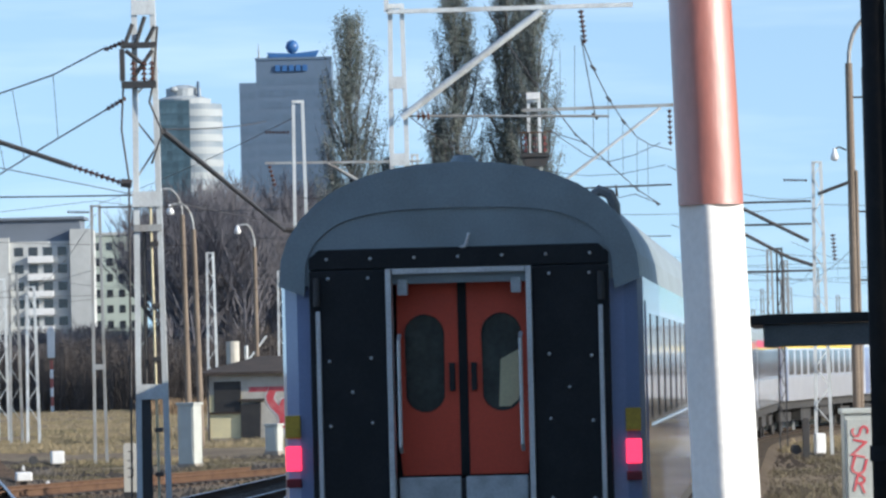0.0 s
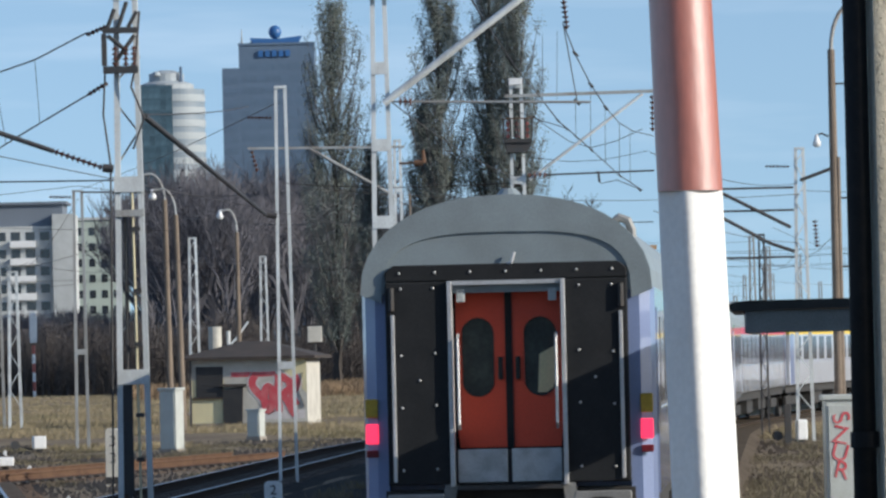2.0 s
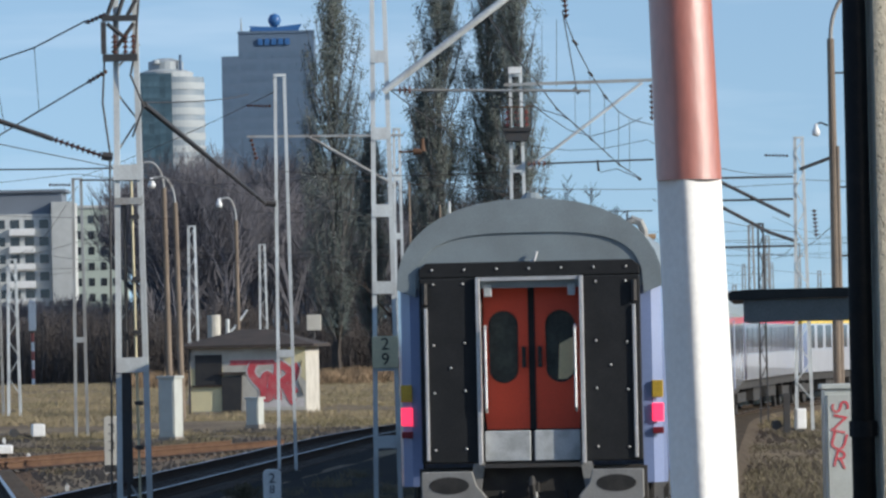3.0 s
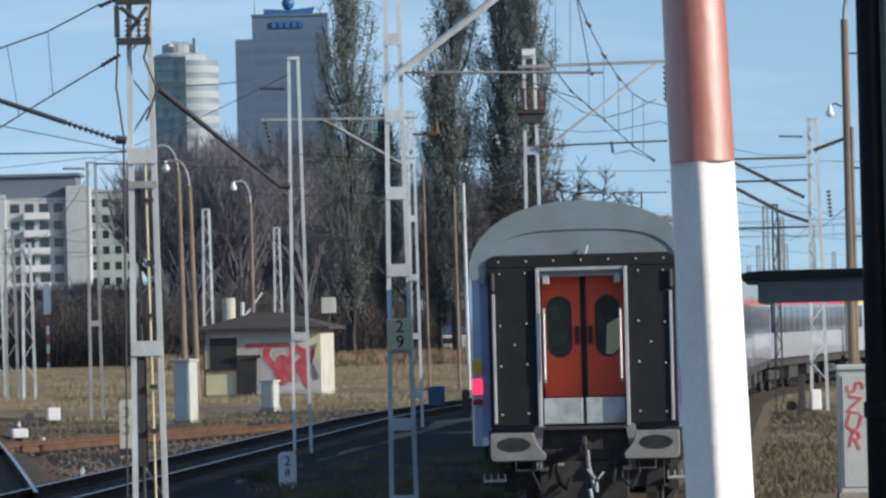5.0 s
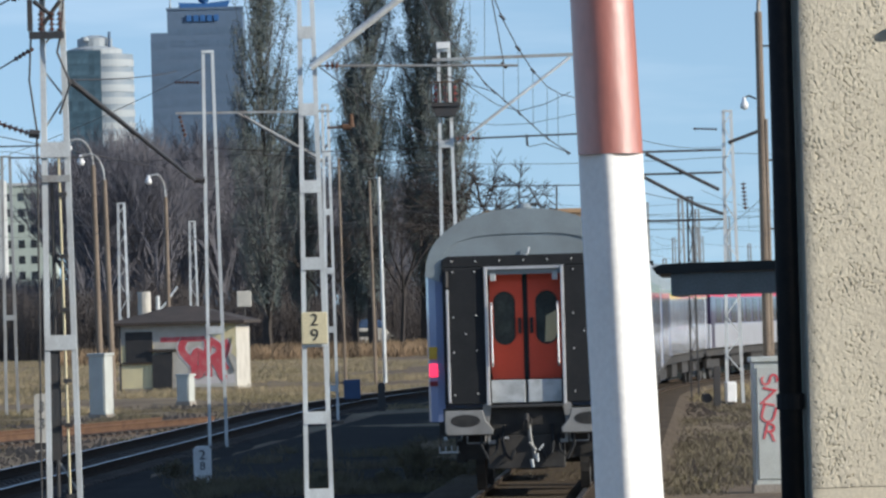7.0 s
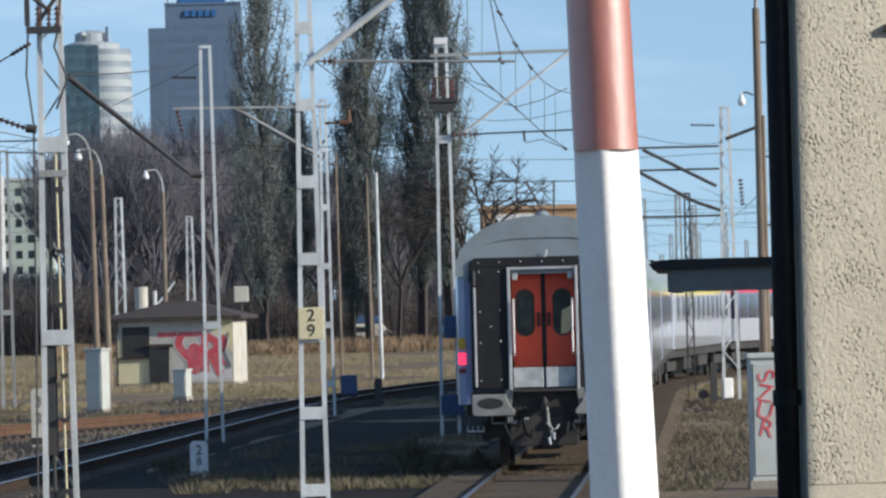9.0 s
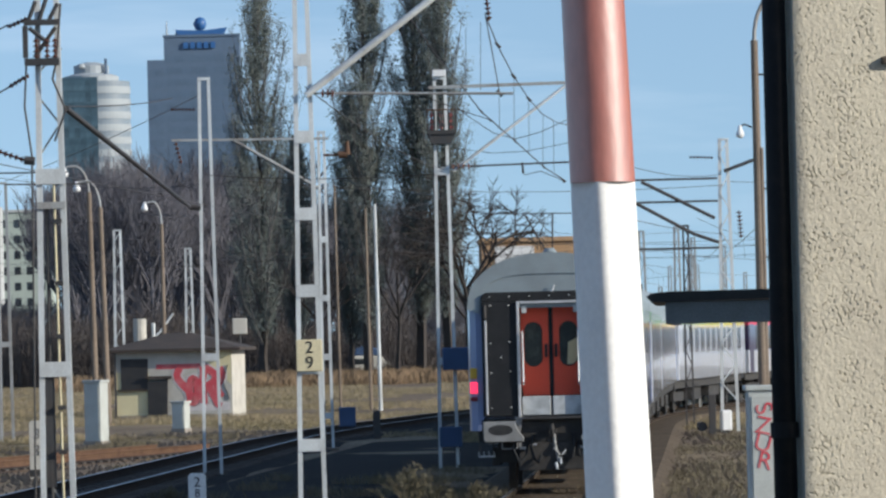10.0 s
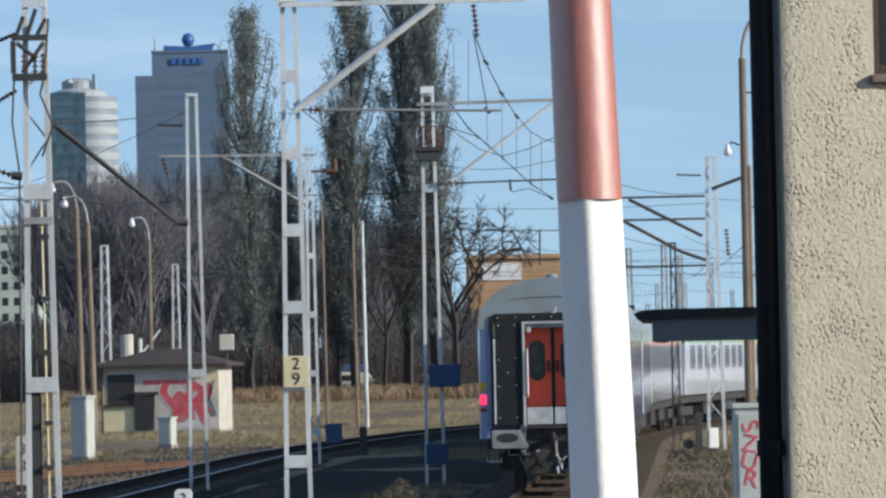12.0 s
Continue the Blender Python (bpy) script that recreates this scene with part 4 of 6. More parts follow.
# mast at the edge of the view with the stays and switch gear
mL = mast("white steel mast with switch gear and anchored wires", -3.39, 57.1, 7.7, 0.42, 0.25, M_MAST, 2.17, 0.062, first=2.631)
part("switch_frame", Build().box(-0.255, -0.14, 6.054, 0.135, -0.05, 6.133), M_DARKSTEEL, mL)
part("switch_frame", Build().box(-0.255, -0.14, 6.508, 0.135, -0.05, 6.571), M_DARKSTEEL, mL)
part("switch_arm", Build().box(-0.27, -0.14, 6.141, -0.215, -0.05, 6.5), M_DARKSTEEL, mL)
for x0, z0, x1, z1 in ((-0.14, 6.15, 0.10, 6.48), (-0.20, 6.48, 0.02, 6.30), (-0.08, 6.57, 0.02, 6.86), (0.03, 6.57, 0.13, 6.75), (-0.20, 6.57, -0.12, 6.78)):
    part("switch_rod", Build().tube((x0, -0.09, z0), (x1, -0.09, z1), 0.024), M_DARKSTEEL, mL)
for x in (-0.12, 0.0, 0.09):
    part("insulator", insulator(Build(), (x, -0.1, 6.13), (x, -0.1, 6.36), 0.042, 4), M_INSUL, mL)
part("switch_cable", Build().path([(0.16, -0.06, 6.75), (0.10, -0.1, 6.1), (0.05, -0.06, 5.9), (0.19, -0.06, 5.55), (0.06, -0.05, 5.2)], 0.013), M_DARKSTEEL, mL)
part("cable_pipe", Build().tube((0.07, 0.0, 0.1), (0.03, 0.0, 4.876), 0.014), M_SIGN_CREAM, mL, "cream cable conduit between the legs")
for k, z in enumerate((0.9, 1.7, 2.2, 3.0, 3.6, 4.3)):
    part("conduit_clamp", Build().box(0.02, -0.04, z - 0.025, 0.115, 0.035, z + 0.025), M_DARKSTEEL, mL)
part("cable_pipe", Build().tube((-0.07, 0.04, 0.1), (-0.05, 0.04, 4.478), 0.022), M_DARKSTEEL, mL)
for z0, z1 in ((1.45, 0.95), (0.35, 0.75), (5.0, 5.45), (5.75, 5.35), (5.95, 6.25), (3.1, 3.5), (3.9, 3.5)):
    part("lacing_bar", Build().beam((-0.15, 0.07, z0), (0.15, 0.07, z1), 0.022, 0.012, (0, 1, 0)), M_MAST_OLD, mL)
part("batten_plate", Build().box(-0.16, -0.03, 4.44, 0.16, -0.012, 4.518), M_MAST_OLD, mL)
part("batten_plate", Build().box(-0.17, -0.03, 4.717, 0.17, -0.012, 4.892), M_MAST, mL)
part("side_arm", Build().tube((-0.17, -0.05, 4.979), (-0.29, -0.05, 4.995), 0.048), M_DARKSTEEL, mL)
part("insulator", insulator(Build(), (-0.29, -0.05, 4.995), (-0.836, -0.05, 5.194), 0.04, 9), M_INSUL, mL)
part("arm_tube", Build().tube((-0.836, -0.05, 5.194), (-3.582, -0.05, 6.189), 0.028), M_DARKSTEEL, mL, "long dark slanting tube")
part("insulator", insulator(Build(), (-0.22, -0.05, 6.587), (-0.45, 0.1, 6.508), 0.03, 5), M_INSUL, mL)
part("insulator", insulator(Build(), (-0.22, -0.05, 5.95), (-0.45, 0.1, 5.831), 0.03, 5), M_INSUL, mL)
part("cable_box", Build().box(-0.135, 0.02, 1.30, -0.015, 0.1, 2.58), M_DARKSTEEL, mL, "narrow dark cable box between the legs", bevel=0.01)
part("down_cable", Build().path([(-0.24, -0.06, 6.07), (-0.27, -0.06, 5.592), (-0.20, -0.06, 5.035), (-0.24, -0.05, 2.0), (-0.27, -0.05, 0.1)], 0.012), M_DARKSTEEL, mL)

# mast farther along with the slanting stay
twin = mast("tall slim pale two-legged steel mast", -3.25, 112.0, 8.56, 0.44, 0.27, M_MAST, 6.0, 0.068, first=2.62)
part("insulator", insulator(Build(), (-0.2, -0.02, 8.1), (-0.75, -0.02, 8.12), 0.05), M_INSUL, twin)
stay = solid("slanting_stay", Build().tube((-3.2, 57.15, 5.32), (-3.62, 111.9, 5.7), 0.036).tube((-3.62, 111.9, 5.7), (-3.38, 111.9, 5.68), 0.06), M_DARKSTEEL, "dark steel stay tube between two masts", "stay")

sig = mast("pale steel mast with a rusty caged platform", 1.97, 112.0, 8.45, 0.46, 0.30, M_MAST, 4.2, 0.07, first=2.4)
cage = Build().box(-0.3, -0.35, 7.42, 0.32, 0.3, 7.5).prism([(-0.3, 7.42), (-0.2, 7.2), (0.22, 7.2), (0.32, 7.42)], -0.3, 0.25)
part("platform", cage, M_DARKSTEEL, sig, "dark steel work platform")
for k in range(5):
    part("cage_bar", Build().beam((-0.3 + 0.155 * k, -0.35, 7.5), (-0.3 + 0.155 * k, -0.35, 7.95), 0.04, 0.04), M_DARKSTEEL, sig)
part("cage_rail", Build().beam((-0.32, -0.35, 7.95), (0.34, -0.35, 7.95), 0.03, 0.03), M_RUST, sig)
part("boom", Build().beam((-0.25, -0.05, 8.46), (3.1, -0.05, 8.5), 0.06, 0.07), M_MAST_OLD, sig)
part("brace", Build().tube((0.25, -0.05, 6.6), (2.8, -0.05, 8.45), 0.035), M_MAST, sig)
part("tie_tube", Build().tube((0.65, -0.05, 6.7), (3.01, -0.05, 6.74), 0.02), M_DARKSTEEL, sig)
part("insulator", insulator(Build(), (0.2, -0.05, 6.7), (0.65, -0.05, 6.7), 0.08, 4), M_INSUL, sig)
for x in (-0.2, 0.0, 0.22):
    part("insulator", insulator(Build(), (x, -0.3, 7.5), (x, -0.3, 7.9), 0.06, 3), M_SIG_RED, sig, "reddish porcelain insulator in the cage")
part("insulator", insulator(Build(), (3.0, -0.05, 8.42), (3.0, -0.05, 7.6), 0.06), M_INSUL, sig)
part("head_box", Build().box(-0.16, -0.1, 8.70, 0.14, 0.1, 8.85), M_WHITE, sig, bevel=0.01)
part("equipment_box", Build().box(-0.1, -0.25, 2.2, 0.6, 0.0, 2.7), M_BLUE_BOX, sig, "blue painted steel box", bevel=0.02)
part("equipment_box", Build().box(-0.2, -0.25, 0.5, 0.3, 0.0, 0.95), M_BLUE_BOX, sig, bevel=0.02)

far29 = mast("grey steel mast with a boom towards the yard", -0.85, 137.9, 8.4, 0.32, 0.22, M_MAST, 1.6, 0.075)
part("boom", Build().beam((0.2, 0, 8.45), (-4.07, 0, 8.5), 0.06, 0.06), M_MAST_OLD, far29)
part("brace", Build().tube((-0.1, -0.03, 7.1), (-2.37, -0.03, 8.45), 0.045), M_MAST_OLD, far29)
part("insulator", insulator(Build(), (-3.97, 0, 8.45), (-3.82, 0, 7.85), 0.07, 5), M_INSUL, far29)
part("siren", Build().tube((0.7, 0, 8.0), (0.45, 0, 8.0), 0.09, 0.09, 10).tube((0.7, 0, 8.0), (0.7, 0, 8.35), 0.09, 0.05, 10).tube((0.05, 0, 8.0), (0.6, 0, 8.0), 0.03), M_RUST, far29, "rusty horn loudspeaker")

right_mast = mast("grey lattice steel mast with several arms", 10.7, 146.0, 8.25, 0.55, 0.30, M_MAST, 0.55, 0.09, cross=True)
for z, l in ((7.35, 2.6), (6.7, 2.9), (5.35, 3.4)):
    part("arm", Build().beam((-0.2, 0, z), (-l, 0, z), 0.05, 0.06), M_DARKSTEEL, right_mast)
for (x0, z0), (x1, z1) in (((-2.4, 7.3), (-0.3, 6.2)), ((-2.6, 6.7), (-0.9, 5.75)), ((-0.9, 5.75), (-0.2, 5.5)), ((0.0, 7.55), (1.0, 7.9))):
    part("arm_tube", Build().tube((x0, -0.05, z0), (x1, -0.05, z1), 0.05), M_DARKSTEEL, right_mast)
part("insulator", insulator(Build(), (-0.3, 0, 7.95), (-1.0, 0, 7.98), 0.05), M_INSUL, right_mast)
part("insulator", insulator(Build(), (0.4, 0, 6.4), (0.45, 0, 5.6), 0.09), M_INSUL, right_mast)
right_small = mast("dark short steel mast", 10.2, 156.0, 6.0, 0.28, 0.2, M_DARKSTEEL, 0.5, 0.05, cross=True)

pair = mast("slim grey two-legged steel mast", -11.12, 160.1, 7.97, 0.46, 0.34, M_MAST_OLD, 5.0, 0.09, first=3.1)
part("boom", Build().beam((0.1, 0, 8.15), (2.6, 0, 8.1), 0.05, 0.05), M_DARKSTEEL, pair)
part("insulator", insulator(Build(), (-0.2, 0, 8.0), (-0.9, 0, 8.02), 0.06), M_INSUL, pair)
for x, y, top, m in ((-17.6, 213, 6.4, M_MAST), (-18.4, 214, 7.0, M_MAST_OLD), (-20.0, 226, 7.0, M_MAST), (-11.7, 249, 8.5, M_MAST), (-9.9, 299, 8.5, M_MAST), (-27.5, 280, 8.0, M_MAST_OLD)):
    mast("distant pale steel mast of the yard", x, y, top, 0.62, 0.42, m, 0.8, 0.12, cross=True)
for x, y, top, r in ((0.50, 213.4, 8.3, 0.07), (0.90, 213.4, 8.45, 0.085), (-0.78, 213.4, 9.3, 0.06)):
    solid("yard_pole", Build().tube((x, y, GZ - 0.2), (x - 0.05, y, top), r, r * 0.75, n=10), M_MAST if r > 0.08 else M_CONC_BROWN, "thin weathered pole standing in dry grass", "pole", "yard poles")
for x, y, top in ((13.0, 230, 7.4), (16.5, 260, 8.2), (20, 300, 8.4), (24, 330, 8.4), (12.6, 190, 5.6), (21, 350, 6.0), (26, 420, 8.4), (29, 430, 8.6), (31.5, 410, 7.6), (17.5, 340, 8.0), (27.5, 380, 8.4)):
    mast("distant grey steel mast beyond the curve", x, y, top, 0.5, 0.3, M_MAST_OLD, 0.9, 0.1, cross=True)


# ---- wires ----
def wire(pts, label="thin dark overhead wire between masts", sag=0.0, r=0.009, name="overhead_wire"):
    line = [Vector(pts[0])]
    for p, q in zip(pts, pts[1:]):
        p, q = Vector(p), Vector(q)
        n = 8 if sag else 1
        line += [p.lerp(q, i / n) - Vector((0, 0, sag * 4 * (i / n) * (1 - i / n))) for i in range(1, n + 1)]
    return solid(name, Build().path(line, r, 5), M_WIRE, label, "wire", "overhead wires")


def catenary(line, zc, zm, spans, sag, label, r=0.009):
    """A carrying cable, a contact wire and droppers, as one thing."""
    t = thing("overhead_line", label, "wire", group="overhead wires")
    cable, contact = [], []
    n = 8
    for k in range(len(spans) - 1):
        for i in range(n + (k == len(spans) - 2)):
            f = i / n
            p = line(spans[k] + (spans[k + 1] - spans[k]) * f)
            side = (-0.22 if k % 2 else 0.22) * (1 - 2 * f)
            a = p + Vector((side, 0, zc))
            m = p + Vector((side, 0, zm - sag * 4 * f * (1 - f)))
            contact.append(a)
            if k:
                cable.append(m)
            if i and k:
                part("dropper", Build().tube(a, m, r * 0.6, n=4), M_WIRE, t)
    part("contact_wire", Build().path(contact, r, 5), M_WIRE, t)
    part("carrying_cable", Build().path(cable, r, 5), M_WIRE, t)
    return t


catenary(lambda q: along(q)[0], 5.55, 6.95, [147, 190, 235, 280, 330], 0.65, "overhead line above the train's track")
catenary(lambda q: Vector((-14.5 + 0.108 * q, q, 0)), 5.6, 7.2, [72, 112, 160, 214, 270, 330], 0.9, "overhead line above the neighbouring track", 0.008)
branch_line = thing("overhead_line", "anchored overhead line of the branch track", "wire", group="overhead wires")
upper = [(-3.84, 57.2, 6.28), (-4.6, 59.4, 6.12), (-5.6, 62.4, 6.05), (-7.5, 68.0, 6.15), (-12, 82, 6.6)]
lower = [(-3.84, 57.2, 5.58), (-4.8, 61.0, 5.38), (-5.9, 66.5, 5.24), (-8.5, 80.0, 5.2), (-13, 104, 5.3)]
part("carrying_cable", Build().path(upper, 0.010, 5), M_WIRE, branch_line)
part("contact_wire", Build().path(lower, 0.010, 5), M_WIRE, branch_line)
for a, c in (((-4.6, 59.4, 6.12), (-4.62, 60.2, 5.42)), ((-5.25, 61.4, 6.06), (-5.3, 63.5, 5.31)), ((-5.6, 62.4, 6.05), (-5.7, 65.2, 5.26))):
    part("dropper", Build().tube(a, c, 0.005, n=4), M_WIRE, branch_line)
catenary(lambda q: Vector((11.0 + (q - 100) * 0.10, q, 0)), 5.5, 7.0, [100, 146, 190, 235, 300, 380], 0.9, "overhead line beyond the train", 0.009)
for pts, sag in (
        ([(-30, 160, 7.2), (-11.1, 160, 8.1), (-3.0, 138, 7.1), (10.7, 146, 6.9)], 0.25),
        ([(-30, 213, 6.2), (0.6, 213.4, 6.3), (22, 213, 6.6)], 0.3),
        ([(-30, 249, 6.0), (-11.7, 249, 7.0), (12, 249, 7.4)], 0.4),
        ([(-11.0, 160, 8.0), (-3.3, 112, 8.2)], 0.1),
        ([(-0.6, 138, 8.3), (-9.9, 299, 8.4)], 0.3),
        ([(2.0, 112, 6.4), (-0.6, 69.1, 6.1)], 0.15),
        ([(-3.2, 57.1, 4.6), (-14, 64, 5.1)], 0.05),
        ([(-30, 192, 9.0), (-9.6, 191, 7.4)], 0.3),
        ([(0.6, 213.4, 8.2), (-3.2, 280, 7.5), (-9.9, 299, 8.2)], 0.3),
        ([(0.7, 213.4, 8.3), (16.5, 260, 7.9)], 0.5),
        ([(10.7, 146, 7.0), (30, 170, 7.6)], 0.2),
        ([(10.7, 146, 5.4), (20, 300, 7.2)], 0.4),
        ([(13.0, 230, 6.8), (30, 235, 6.9)], 0.2),
        ([(8.9, 110.6, 5.0), (20.0, 300, 7.6)], 0.6),
        ([(3.0, 200, 6.4), (30, 215, 7.0)], 0.25),
        ([(3.0, 260, 6.8), (40, 262, 7.4)], 0.4),
        ([(4.9, 112, 6.9), (10.6, 146, 7.2)], 0.3),
        ([(4.95, 112, 5.6), (10.6, 146, 5.5)], 0.15),
        ([(9.0, 330, 8.0), (40, 335, 8.2)], 0.4),
        ([(-3.2, 57.1, 5.34), (-3.95, 112, 8.12)], 0.05),
        ([(-11.0, 160, 5.9), (0.6, 213.4, 6.6), (12.0, 249, 7.0)], 0.3),
        ([(-20, 226, 6.4), (-9.45, 191, 7.9), (-0.6, 138, 6.3)], 0.25),
        ([(-11.7, 249, 6.4), (0.8, 213.4, 7.2)], 0.3),
        ([(-9.9, 299, 6.2), (2.0, 260, 6.0), (13, 230, 6.2)], 0.3),
        ([(-30, 300, 5.6), (-9.9, 299, 5.7), (20, 300, 6.2)], 0.35),
        ([(-3.25, 112, 6.4), (1.97, 112, 6.3)], 0.1),
        ([(-0.62, 138, 7.2), (1.97, 112, 5.8)], 0.1),
        ([(13.0, 230, 5.9), (27, 330, 6.4)], 0.2),
        ([(-17.2, 216, 6.6), (-11.1, 160, 7.7)], 0.2),
        ([(-27.5, 280, 7.0), (-17.2, 216, 6.8), (-9.8, 191, 6.0)], 0.3)):
    wire(pts, sag=sag)


# the anchored wires beside the tall poplars
wire([(0.59, 71.0, 7.63), (0.98, 80.0, 7.71), (1.72, 95.0, 7.83), (2.33, 104.0, 7.76), (2.75, 107.0, 7.42), (3.61, 112.0, 6.98), (4.37, 116.0, 6.53), (5.05, 120.0, 6.31)], "slanting anchored carrying cable", r=0.013)
wire([(1.76, 112.0, 7.96), (2.5, 112.0, 7.66), (3.1, 112.0, 7.46), (3.32, 112.0, 7.22)], "thin overhead wire tied to an anchor clamp", r=0.01)
wire([(1.87, 69.0, 7.03), (1.96, 69.0, 6.47), (2.04, 69.0, 5.95)], "thin tie wire below an insulator", r=0.008)
wire([(1.87, 69.0, 7.03), (2.18, 74.0, 6.88), (2.59, 80.0, 6.75), (3.03, 86.0, 6.67), (3.48, 92.0, 6.67), (3.96, 98.0, 6.78), (4.64, 104.0, 6.92)], "drooping dark carrying cable", r=0.009)
wire([(2.25, 112.0, 7.83), (2.65, 112.0, 7.51), (3.12, 112.0, 7.18), (3.61, 112.0, 7.03), (4.18, 112.0, 7.17), (4.75, 112.0, 7.42)], "slack dark overhead wire", r=0.009)
wire([(2.08, 112.0, 6.87), (3.11, 112.0, 6.73), (3.86, 112.0, 6.75), (4.86, 112.0, 6.93)], "thin slack overhead wire", r=0.007)
wire([(3.75, 112.0, 6.47), (3.8, 112.0, 6.23), (4.16, 112.0, 6.3), (4.72, 112.0, 6.06)], "pull-off wire under a steady tube", r=0.01)
wire([(3.51, 170.0, 6.95), (4.65, 170.0, 6.83), (7.5, 170.0, 6.79)], "dark cross-span wire between masts", r=0.018)
wire([(2.58, 112.0, 9.51), (2.55, 112.0, 8.07)], "thin vertical dropper wire", r=0.006, name="dropper_wire")
wire([(2.91, 112.0, 9.63), (2.87, 112.0, 8.13)], "thin vertical dropper wire", r=0.006, name="dropper_wire")
wire([(3.28, 112.0, 8.04), (3.27, 112.0, 7.27)], "thin vertical dropper wire", r=0.006, name="dropper_wire")
wire([(3.62, 112.0, 8.41), (3.59, 112.0, 7.03)], "thin vertical dropper wire", r=0.006, name="dropper_wire")
wire([(3.93, 112.0, 7.9), (3.91, 112.0, 6.7)], "thin vertical dropper wire", r=0.006, name="dropper_wire")
wire([(4.24, 112.0, 7.56), (4.21, 112.0, 6.4)], "thin vertical dropper wire", r=0.006, name="dropper_wire")
wire([(4.47, 112.0, 7.39), (4.45, 112.0, 6.27)], "thin vertical dropper wire", r=0.006, name="dropper_wire")
wire([(5.7, 170.0, 6.81), (6.37, 170.0, 5.6)], "dark hanging bracket tube", r=0.03, name="bracket_tube")
wire([(6.65, 170.0, 6.79), (6.62, 170.0, 5.63)], "dark hanging bracket tube", r=0.03, name="bracket_tube")
wire([(4.35, 130.0, 7.14), (4.37, 130.0, 6.85)], "dark hanging bracket tube", r=0.03, name="bracket_tube")
solid("wire_clamp", Build().tube((3.025, 112.0, 7.51), (3.095, 112.0, 7.43), 0.022), M_DARKSTEEL, "small dark wire clamp", "clamp", "wire clamps")
solid("wire_clamp", Build().tube((2.845, 112.0, 7.69), (2.915, 112.0, 7.61), 0.022), M_DARKSTEEL, "small dark wire clamp", "clamp", "wire clamps")
solid("wire_clamp", Build().tube((3.575, 112.0, 7.02), (3.645, 112.0, 6.94), 0.022), M_DARKSTEEL, "small dark wire clamp", "clamp", "wire clamps")
solid("wire_clamp", Build().tube((4.335, 116.0, 6.58), (4.405, 116.0, 6.50), 0.022), M_DARKSTEEL, "small dark wire clamp", "clamp", "wire clamps")
solid("wire_clamp", Build().tube((2.115, 73.0, 6.88), (2.185, 73.0, 6.80), 0.022), M_DARKSTEEL, "small dark wire clamp", "clamp", "wire clamps")
solid("wire_clamp", Build().tube((2.555, 80.0, 6.79), (2.625, 80.0, 6.71), 0.022), M_DARKSTEEL, "small dark wire clamp", "clamp", "wire clamps")
solid("wire_clamp", Build().tube((2.995, 86.0, 6.71), (3.065, 86.0, 6.63), 0.022), M_DARKSTEEL, "small dark wire clamp", "clamp", "wire clamps")
solid("wire_clamp", Build().tube((4.905, 119.0, 6.33), (4.975, 119.0, 6.25), 0.022), M_DARKSTEEL, "small dark wire clamp", "clamp", "wire clamps")
solid("wire_clamp", Build().tube((2.005, 69.0, 5.99), (2.075, 69.0, 5.91), 0.022), M_DARKSTEEL, "small dark wire clamp", "clamp", "wire clamps")


# ---- lamp posts ----
def lamp_post(x, y, top, side, reach, label, r=0.13, m=M_CONC_BROWN, lean=0.0):
    t = thing("street_lamp", label, "lamp", pose(x, y, GZ, 0, lean), "yard lamps")
    h = top - GZ
    part("column", Build().tube((0, 0, -0.3), (0, 0, h - 1.1), r, r * 0.7, n=12), m, t, smooth=False)
    pts = [(side * reach * (1 - math.cos(a)), 0, h - 1.1 + 1.0 * math.sin(a)) for a in [math.pi / 2 * i / 7 for i in range(8)]]
    pts.append((side * (reach + 0.35), 0, h - 0.15))
    part("neck", Build().path(pts, 0.045, 8), M_MAST_OLD, t)
    ex = pts[-1][0]
    part("luminaire", Build().lathe((ex, 0, h - 0.62), [(0.04, 0.1), (0.13, 0.13), (0.15, 0.24), (0.09, 0.38), (0.05, 0.5)], 12), M_LAMP_GLASS, t, "white bell-shaped luminaire", smooth=True)
    return t


lamp_post(-9.95, 192, 9.7, -1, 0.55, "tall concrete yard lamp with a bent neck", lean=-0.6)
lamp_post(-9.45, 191, 9.1, -1, 0.5, "tall concrete yard lamp with a bent neck", lean=-0.9)
lamp_post(-8.55, 224, 9.2, -1, 0.38, "concrete yard lamp with a short neck", 0.12)
lr = lamp_post(8.85, 110.6, 10.1, 1, 0.5, "brown concrete lamp post with a bent steel neck and side lamp", 0.115)
part("side_pipe", Build().tube((0.32, 0, 2.2), (0.30, 0, 9.15), 0.03), M_MAST_OLD, lr)
for z in (4.5, 6.0, 8.5):
    part("bracket", Build().beam((0, -0.02, z), (0.32, -0.02, z), 0.03, 0.04), M_DARKSTEEL, lr)
part("side_lamp_arm", Build().path([(-0.1, 0, 7.35), (-0.25, 0, 7.42), (-0.36, 0, 7.38)], 0.02), M_DARKSTEEL, lr)
part("side_luminaire", Build().lathe((-0.36, 0, 6.98), [(0.03, 0.14), (0.085, 0.17), (0.09, 0.25), (0.05, 0.33), (0.035, 0.42)], 12), M_LAMP_GLASS, lr, smooth=True)
part("lower_sleeve", Build().tube((0.09, -0.03, 0.0), (0.09, -0.03, 6.9), 0.05), M_CONC_BROWN, lr)


